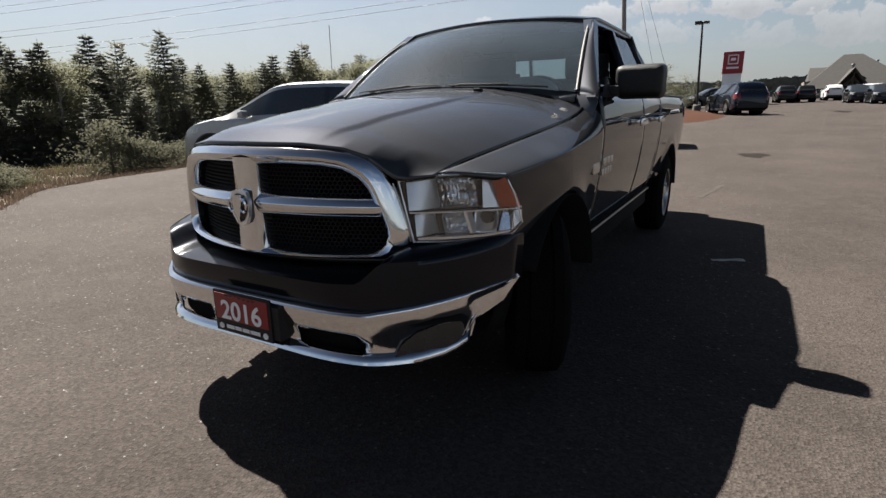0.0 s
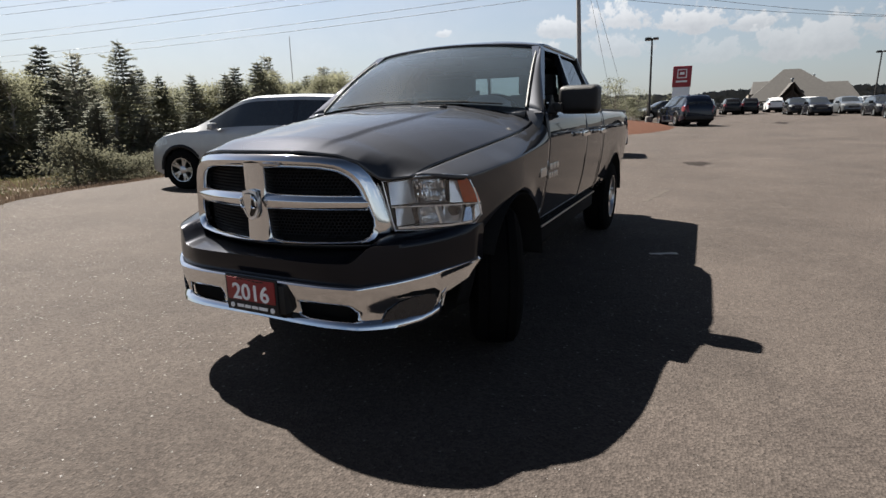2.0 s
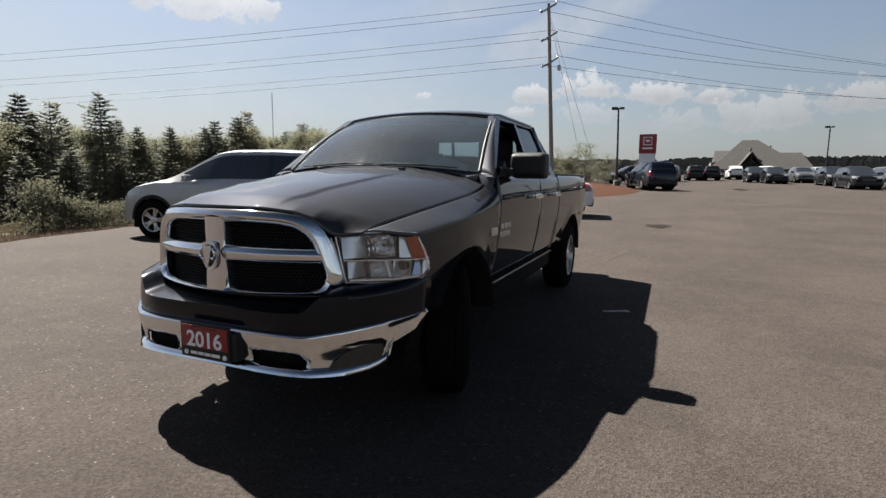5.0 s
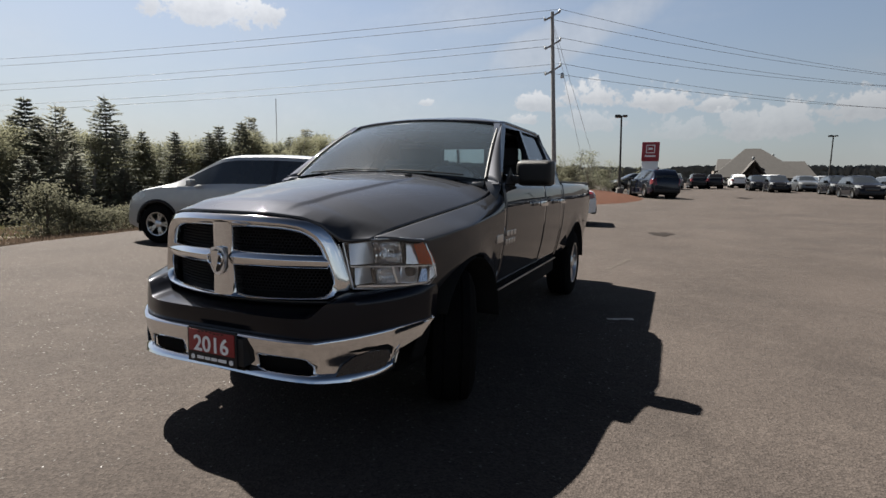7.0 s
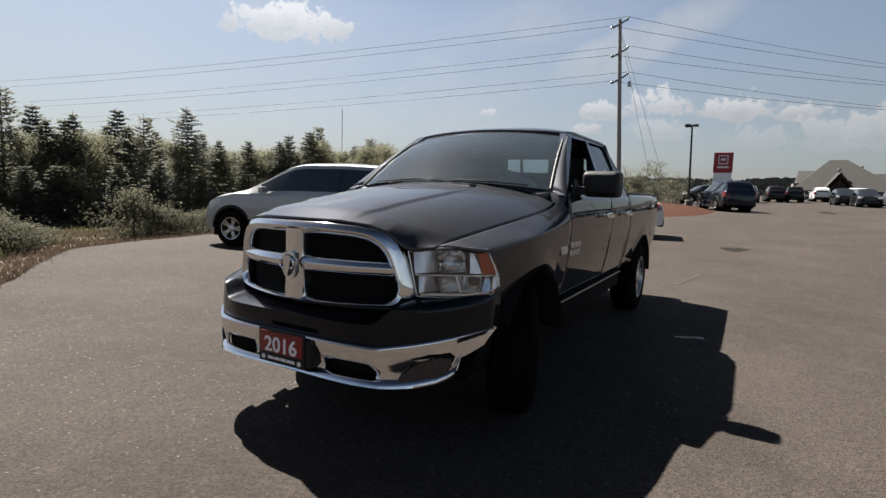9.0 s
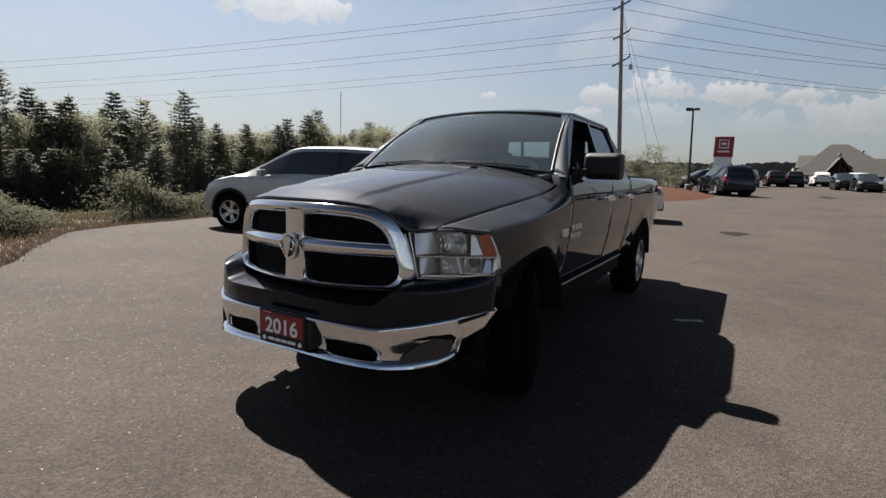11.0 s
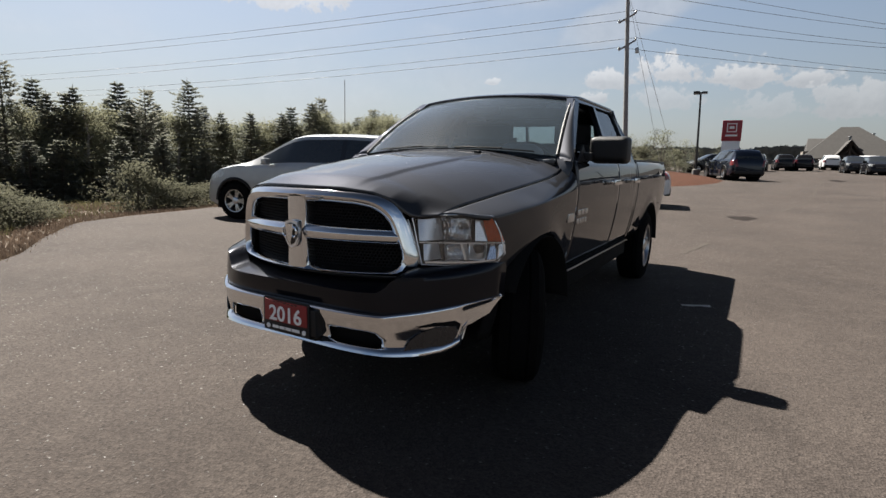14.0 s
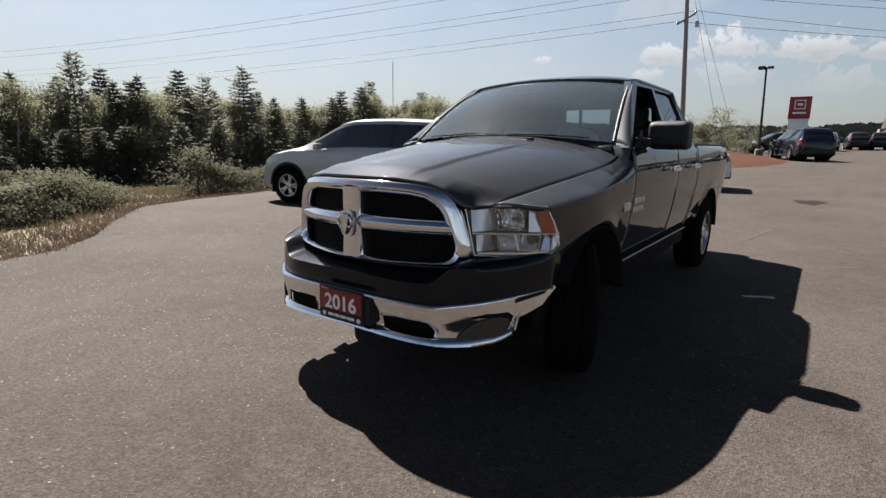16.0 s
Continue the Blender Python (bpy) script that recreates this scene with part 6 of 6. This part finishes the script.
def broadleaf(name, seed, h, spread, leaves, leaf, label, mat, bark, bare=0.25, low=0.12, m=None, category="tree"):
    rng = np.random.default_rng(seed)
    e = thing(name, m or pose(0, 0, -200), label, category, "woodland trees")
    bm = bmesh.new()
    trunk = [Vector((0.12 * h * 0.1 * rng.normal(), 0.12 * h * 0.1 * rng.normal(), h * 0.85 * k / 6)) for k in range(7)]
    trunk[0] = Vector((0, 0, -0.3))
    tube_bm(trunk, 0.016 * h + 0.02, 7, bm, taper=0.012)
    tips = []
    for i in range(16):
        t = low + (0.95 - low) * (i + rng.random()) / 16
        a = rng.random() * 2 * math.pi
        k = min(5, int(t * 6))
        p = trunk[k].lerp(trunk[k + 1], t * 6 - k)
        r = spread * (0.55 + 0.6 * rng.random()) * math.sin(math.pi * (0.32 + 0.66 * t)) ** 1.1
        q = p + Vector((r * math.cos(a), r * math.sin(a), 0.16 * h * (0.4 + rng.random())))
        mid = (p + q) / 2 + Vector((0, 0, 0.05 * h * rng.random()))
        tube_bm([p, mid, q], 0.006 * h + 0.006, 5, bm, taper=0.004)
        tips += [(mid, 0.8), (q, 1.0), (p.lerp(q, 0.8), 0.9)]
    tips.append((Vector((0, 0, h * 0.93)), 0.9))
    part("trunk", bm, bark, e)
    cs = []
    per = max(4, leaves // len(tips))
    for p, k in tips:
        rad = spread * 0.36 * k * (0.7 + 0.6 * rng.random())
        if rng.random() < bare * 0.5:
            continue
        g = rng.normal(size=(per, 3)) * np.array((rad, rad, rad * 0.8)) * 0.62
        cs.append(np.array(p) + g)
    cs = np.concatenate(cs)
    cs[:, 2] = np.maximum(cs[:, 2], 0.05 * h)
    over = cs[:, 2] > 0.96 * h
    cs[over, 2] = 0.96 * h + (cs[over, 2] - 0.96 * h) * 0.6
    vs, fs = leaf_cards(cs, leaf * (0.6 + 0.8 * rng.random(len(cs))), rng)
    part("crown", card_mesh(vs, fs, 0.45 * h, 0.4), mat, e)
    return e


def conifer(name, seed, h, r0, label, mat, dens=1.0, droop=0.25, power=0.8, m=None):
    """A straight trunk with whorls of tapering branches, each fringed with short needle sprays."""
    rng = np.random.default_rng(seed)
    e = thing(name, m or pose(0, 0, -200), label, "tree", "woodland trees")
    bm = bmesh.new()
    tube_bm([(0, 0, -0.4), (0.006 * h * rng.normal(), 0, h * 0.5), (0, 0, h * 0.99)], 0.012 * h, 7, bm, taper=0.008)
    quads = []
    whorls = int(h * 3.3)
    for i in range(whorls):
        t = 0.05 + 0.93 * (i / whorls) ** 0.92
        z = h * t
        r = r0 * (1 - t) ** power * (0.70 + 0.55 * rng.random()) + 0.06
        for b in range(max(4, int((6 + 3 * rng.random()) * dens))):
            a = rng.random() * 2 * math.pi
            rr = r * (0.60 + 0.5 * rng.random())
            d = np.array((math.cos(a), math.sin(a), 0.0))
            side = np.array((-d[1], d[0], 0.0))
            rise = 0.55 * t - droop
            zz = z + 0.10 * rng.normal() * h / whorls
            if b % 2 == 0:
                tube_bm([(0, 0, zz), tuple(d * rr + np.array((0, 0, zz + rr * rise)))], 0.010 * (1 - t) + 0.005, 3, bm, taper=0.003)
            n = max(3, int(rr * 12.5 * dens))
            for k in range(n):
                f = (k + rng.random()) / n
                w = 0.30 * rr * (1 - f) ** 0.7 + 0.07
                u = rng.uniform(-1, 1)
                c = d * (rr * f) + side * (u * w) + np.array((0, 0, zz + rr * f * rise + 0.06 * rr * f * f - 0.05 * abs(u) * rr * 0.4 + 0.03 * rng.normal()))
                q = d * 0.75 + side * (u * 0.9) + np.array((0, 0, rise * 0.6 + 0.12 * rng.normal()))
                q /= np.linalg.norm(q)
                s_ = 0.10 + 0.08 * rng.random()
                v = np.cross(q, (0.9 * rng.normal(), 0.9 * rng.normal(), 1.0))
                v *= s_ * 0.46 / (np.linalg.norm(v) + 1e-6)
                quads.append((c - q * s_ * 0.5, c + v, c + q * s_, c - v))
    for k in range(16):
        c, s_ = np.array((0, 0, h * (0.93 + 0.07 * k / 15))), 0.10 * (1.2 - k / 16)
        a = rng.random() * 6.283
        q = np.array((math.cos(a), math.sin(a), 0.7)) * s_
        v = np.array((-math.sin(a), math.cos(a), 0.0)) * s_ * 0.4
        quads.append((c - q * 0.3, c + v, c + q, c - v))
    vs = np.array(quads).reshape(-1, 3)
    fs = [(4 * k, 4 * k + 1, 4 * k + 2, 4 * k + 3) for k in range(len(quads))]
    part("trunk", bm, BARK, e)
    part("crown", card_mesh(vs, fs, 0.25 * h, 0.3), mat, e)
    return e


EYE_XY = Vector((2.09, -2.0))


def bearing(deg, dist):
    """A place by compass bearing (degrees from +y, clockwise) and distance from the truck's front."""
    a = radians(deg)
    return EYE_XY.x + dist * math.sin(a), EYE_XY.y + dist * math.cos(a)


def plant(e, deg, dist, top=None, h=None, turn=0.0):
    x, y = bearing(deg, dist)
    z = land_z(x, y) - 0.15
    s = (top - z) / h if top else 1.0
    k = s * 0.5 + 0.5
    return copy_thing(e, pose(x, y, z, 0, 0, turn) @ Matrix.Diagonal((k / e.scale.x, k / e.scale.y, s / e.scale.z, 1)))


def place_first(e, deg, dist, top, h, turn=0.0):
    x, y = bearing(deg, dist)
    z = land_z(x, y) - 0.15
    s = (top - z) / h
    e.matrix_world = pose(x, y, z, 0, 0, turn) @ Matrix.Diagonal((s * 0.5 + 0.5, s * 0.5 + 0.5, s, 1))
    return e


sp1 = conifer("spruce", 11, 9.0, 2.2, "dark green spruce at the woodland edge", SPRUCE, 1.7, 0.25, 0.72)
sp2 = conifer("spruce", 12, 9.0, 1.7, "narrow dark spruce in the woodland", SPRUCE, 1.7, 0.25, 0.70)
sp3 = conifer("spruce", 14, 9.5, 2.9, "wide spruce with layered drooping boughs", SPRUCE, 1.35, 0.30, 0.70)
la = conifer("larch", 13, 9.0, 1.9, "pale thin larch standing above the woodland", LARCH, 1.15, 0.05, 0.55)
br = [broadleaf("aspen", 21, 7.0, 1.8, 11000, 0.054, "young aspen in fresh spring leaf", LEAF_A, PALE_BARK, bare=0.1, low=0.05),
      broadleaf("birch", 22, 7.0, 2.0, 11000, 0.056, "leafing birch in the woodland edge", LEAF_B, PALE_BARK, bare=0.1, low=0.05),
      broadleaf("maple", 23, 6.5, 2.2, 11000, 0.058, "broad young maple in the woodland", LEAF_A, BARK, bare=0.1, low=0.05)]
def crown_top(e):
    return max(v.co.z for ch in e.children for v in ch.data.vertices)


sizes = {id(e): crown_top(e) for e in (sp1, sp2, sp3, la, *br)}
used = set()
rng_w = random.Random(44)


def grow(e, deg, el, dist):
    """A tree whose top stands at an elevation (degrees) over the truck's front."""
    f = plant if id(e) in used else place_first
    used.add(id(e))
    f(e, deg, dist, 1.31 + dist * math.tan(radians(el)), sizes[id(e)], rng_w.uniform(0, 360))


# the trees that stand out of the woodland edge
for e, d, el in ((la, -70.2, 7.6), (sp1, -68.2, 6.4), (sp2, -67.3, 5.4), (sp2, -65.4, 6.1), (sp1, -66.0, 5.4), (sp1, -62.1, 6.7), (sp2, -61.2, 5.3), (sp1, -62.9, 5.2),
                 (la, -60.0, 6.3), (sp2, -59.1, 5.1), (sp3, -56.4, 7.4), (sp1, -55.2, 5.0), (sp2, -53.6, 4.6), (sp2, -50.9, 4.7), (sp1, -47.0, 5.4), (sp2, -47.9, 4.8), (sp1, -44.9, 5.9), (la, -44.2, 6.5),
                 (sp2, -43.4, 5.2), (sp2, -40.3, 4.7), (la, -38.6, 5.5), (sp2, -74.5, 5.6), (sp1, -77.5, 6.2), (sp1, -81.0, 6.6), (la, -84.5, 7.0), (sp1, -88.0, 6.2), (sp2, -71.4, 5.6)):
    grow(e, d, el, 33 + rng_w.uniform(-1.0, 2.5))
# broadleaf crowns between them
for k, d, el in ((0, -64.6, 4.9), (2, -63.4, 5.0), (0, -66.6, 4.5), (1, -58.4, 4.7), (0, -57.4, 4.5), (1, -60.8, 4.8), (0, -69.2, 4.6), (1, -72.6, 5.2), (0, -74.4, 5.4), (1, -76.3, 5.0), (2, -79, 4.8), (0, -82.5, 5.0), (1, -86, 5.0),
                 (2, -53.8, 4.1), (1, -52.2, 4.1), (0, -50.2, 4.2), (2, -48.8, 4.5), (1, -45.8, 4.7), (0, -43.9, 5.5), (2, -42.4, 4.6), (1, -40.9, 4.6), (0, -39.2, 5.1), (1, -38.3, 5.5), (0, -37.3, 5.2), (2, -36.2, 4.9), (1, -34.6, 4.6)):
    grow(br[k], d, el - 0.3, (34.5 if k else 32.5) + rng_w.uniform(-1.0, 1.0))
# a closed row behind, and young growth between the front trees
deg = -89.0
while deg < -30:
    grow((sp1, br[0], br[1], br[2], sp2)[rng_w.randrange(5)], deg + rng_w.uniform(-0.5, 0.5), rng_w.uniform(3.0, 4.4), rng_w.uniform(38, 42))
    deg += 1.25
deg = -89.0
while deg < -30:
    grow((sp1, sp2, sp1, sp2)[rng_w.randrange(4)], deg + rng_w.uniform(-0.9, 0.9), rng_w.uniform(-1.5, 2.4), rng_w.uniform(29, 32))
    deg += 2.3

# shrubs along the lot edge
shr = [broadleaf("shrub", 31, 1.9, 0.9, 4200, 0.034, "leafing willow shrub beside the lot", SHRUB, BARK, 0.2, 0.05, category="shrub"),
       broadleaf("shrub", 32, 1.5, 0.95, 4000, 0.033, "low olive green shrub beside the lot", SHRUB, BARK, 0.2, 0.03, category="shrub")]
for e in shr:
    e["group"] = "edge shrubs"
spots = [(-60.8, 15.6, 1.10), (-59.4, 15.6, 0.72), (-58.0, 15.8, 0.62), (-56.2, 16.0, 0.50), (-55.0, 16.8, 0.55), (-64.4, 18.6, -0.35),
         (-67.9, 15.0, 0.22), (-69.0, 14.0, 0.40), (-70.4, 13.4, 0.58), (-71.6, 12.8, 0.62), (-72.8, 12.6, 0.62), (-74.2, 12.2, 0.55), (-76.0, 12.0, 0.5), (-78.5, 12.0, 0.45), (-82, 12, 0.4),
         (-71.0, 16.5, 0.55), (-73.5, 15.5, 0.6), (-53.5, 17.8, 0.6), (-51.0, 19, 0.7), (-48, 20, 0.8)]
for d in (-88, -84, -80, -76, -72, -46, -42, -38, -34, -30):
    spots.append((d + rng_w.uniform(-1, 1), 24 + rng_w.uniform(-2, 3), -0.15 + rng_w.uniform(-0.3, 0.4)))
done = [False, False]
for d, r, tp in spots:
    k = rng_w.randrange(2)
    f = plant if done[k] else place_first
    f(shr[k], d, r, tp, (1.9, 1.5)[k], rng_w.uniform(0, 360))
    done[k] = True
# thin shrubs on the island and behind it
bare = broadleaf("sapling", 35, 3.2, 1.5, 1300, 0.048, "thin leafing sapling on the planting island", LEAF_B, BARK, 0.5, 0.15)
bare["group"] = "island saplings"
x, y = -5.6, 45.0
bare.matrix_world = pose(x, y, ground_z(x, y) + 0.2, 0, 0, 0)
for x, y, s in ((-7.2, 47, 0.9), (-4.4, 50, 0.85), (-8.8, 44, 0.8), (-3.3, 47, 0.7), (-6.4, 52, 1.1), (-10.5, 46, 1.0), (-2.0, 60, 1.0), (-9.5, 52, 1.0), (-8, 55, 1.2)):
    copy_thing(bare, pose(x, y, ground_z(x, y) + 0.1, 0, 0, 57 * x) @ Matrix.Scale(s, 4))
low_shrub = shr[1]
for x, y, s in ((-6.8, 42.5, 1.0), (-7.9, 44.5, 1.1), (-5.6, 47.0, 1.0), (-9.3, 43.5, 1.2), (-4.6, 48.5, 0.9), (-10.4, 45, 1.3), (-6.5, 49, 1.2), (-8.4, 48, 1.3), (-7.4, 46, 1.9), (-9.0, 46.5, 2.0), (-5.2, 50.5, 1.7), (-11.2, 48, 2.1)):
    copy_thing(low_shrub, pose(x, y, ground_z(x, y) + 0.1, 0, 0, 71 * y) @ Matrix.Diagonal((s * 0.75 / low_shrub.scale.x, s * 0.75 / low_shrub.scale.y, s * 0.75 / low_shrub.scale.z, 1)))

# dry grass on the verge
rng = np.random.default_rng(8)


def grass(name, n, label, mat, e0, e1, h0, h1, ylo=-12.0, yhi=26.0):
    vs, fs = [], []
    for _ in range(n):
        y = ylo + (yhi - ylo) * rng.random()
        e = e0 + (e1 - e0) * rng.random() ** 1.5
        x = lot_left(y) - e
        z = land_z(x, y) - 0.02
        for _b in range(4):
            h = h0 + (h1 - h0) * rng.random()
            a = rng.random() * 6.283
            dx, dy = 0.012 * math.cos(a), 0.012 * math.sin(a)
            bx, by = x + rng.normal() * 0.05, y + rng.normal() * 0.05
            lx, ly = rng.normal() * h * 0.4, rng.normal() * h * 0.4
            i = len(vs)
            vs += [(bx - dx, by - dy, z), (bx + dx, by + dy, z), (bx + lx, by + ly, z + h)]
            fs.append((i, i + 1, i + 2))
    me = bpy.data.meshes.new("blades")
    me.from_pydata(vs, [], fs)
    return tagged(part(name, me, mat), label, "grass", kind="stuff")


grass("dry_grass", 26000, "dry straw-coloured grass along the verge", DRY, -0.05, 7.0, 0.03, 0.15)
grass("new_grass", 3500, "short new green grass among the straw", GREEN_GRASS, 1.5, 9.0, 0.05, 0.25)

# ---- far wooded ridge ----
rng = np.random.default_rng(3)


def ridge_top(t, dist):
    """Height of the wooded skyline at a bearing; the far hills ahead, a nearer wood behind and beside."""
    if t < 55:
        h = 1.4 + (dist - 1) * lerp(t, (-40, -20, -10, -2, 5, 12, 20, 35, 55), (0.038, 0.034, 0.031, 0.030, 0.036, 0.033, 0.037, 0.030, 0.03))
        return h + 0.7 * noise.noise((t * 0.7, 0, 5)) + 0.25 * noise.noise((t * 3.0, 1, 5))
    return 5.5 + 2.0 * noise.noise((t * 0.25, 0, 8)) + 1.2 * noise.noise((t * 1.3, 2, 8))


def ridge_at(t, dist):
    a = radians(t)
    return EYE_XY.x + dist * math.sin(a), EYE_XY.y + dist * math.cos(a)


def ridge_dist(t):
    return lerp(t, (-40, 50, 70, 255), (200, 200, 125, 125))


# the body of the wood
vs, fs = [], []
cols = [-40 + 0.5 * k for k in range(591)]
for t in cols:
    for k in range(4):
        dist = ridge_dist(t) + 1.2 * k
        x, y = ridge_at(t, dist)
        top = ridge_top(t, dist)
        vs.append((x, y, lerp(k, (0, 1, 2, 3), (-3.0, 0.55 * top, 0.93 * top, 0.97 * top))))
for i in range(len(cols) - 1):
    for k in range(3):
        fs.append((4 * i + k, 4 * i + 4 + k, 4 * i + 5 + k, 4 * i + 1 + k))
tagged(part("wooded_ridge", mesh_of(vs, fs), HAZY_WOOD), "distant dark wooded ridge beyond the dealership", "hill", kind="structure")
# its treetops
cs, sz = [], []
for _ in range(42000):
    t = -40 + 295 * rng.random() ** (1.5)
    dist = ridge_dist(t) - 2 + 8 * rng.random()
    x, y = ridge_at(t, dist)
    top = ridge_top(t, dist)
    cs.append((x, y, top * (1.02 - 0.95 * rng.random() ** 1.8)))
    sz.append(0.35 + 0.55 * rng.random())
cs, sz = np.array(cs), np.array(sz)[:, None]
out = cs[:, :2] - np.array(EYE_XY)
out /= np.linalg.norm(out, axis=1, keepdims=True)
side = np.stack([-out[:, 1], out[:, 0], 0.3 * rng.normal(size=len(cs))], 1) * sz
up = np.stack([0.15 * rng.normal(size=len(cs)), 0.15 * rng.normal(size=len(cs)), np.ones(len(cs))], 1) * sz * 1.2
vs = np.stack([cs - side, cs - up, cs + side, cs + up], 1).reshape(-1, 3)
fs = [(4 * k, 4 * k + 1, 4 * k + 2, 4 * k + 3) for k in range(len(cs))]
tagged(part("far_woods", card_mesh(vs, fs), HAZY_WOOD), "treetops of the distant wooded ridge", "forest", kind="stuff")
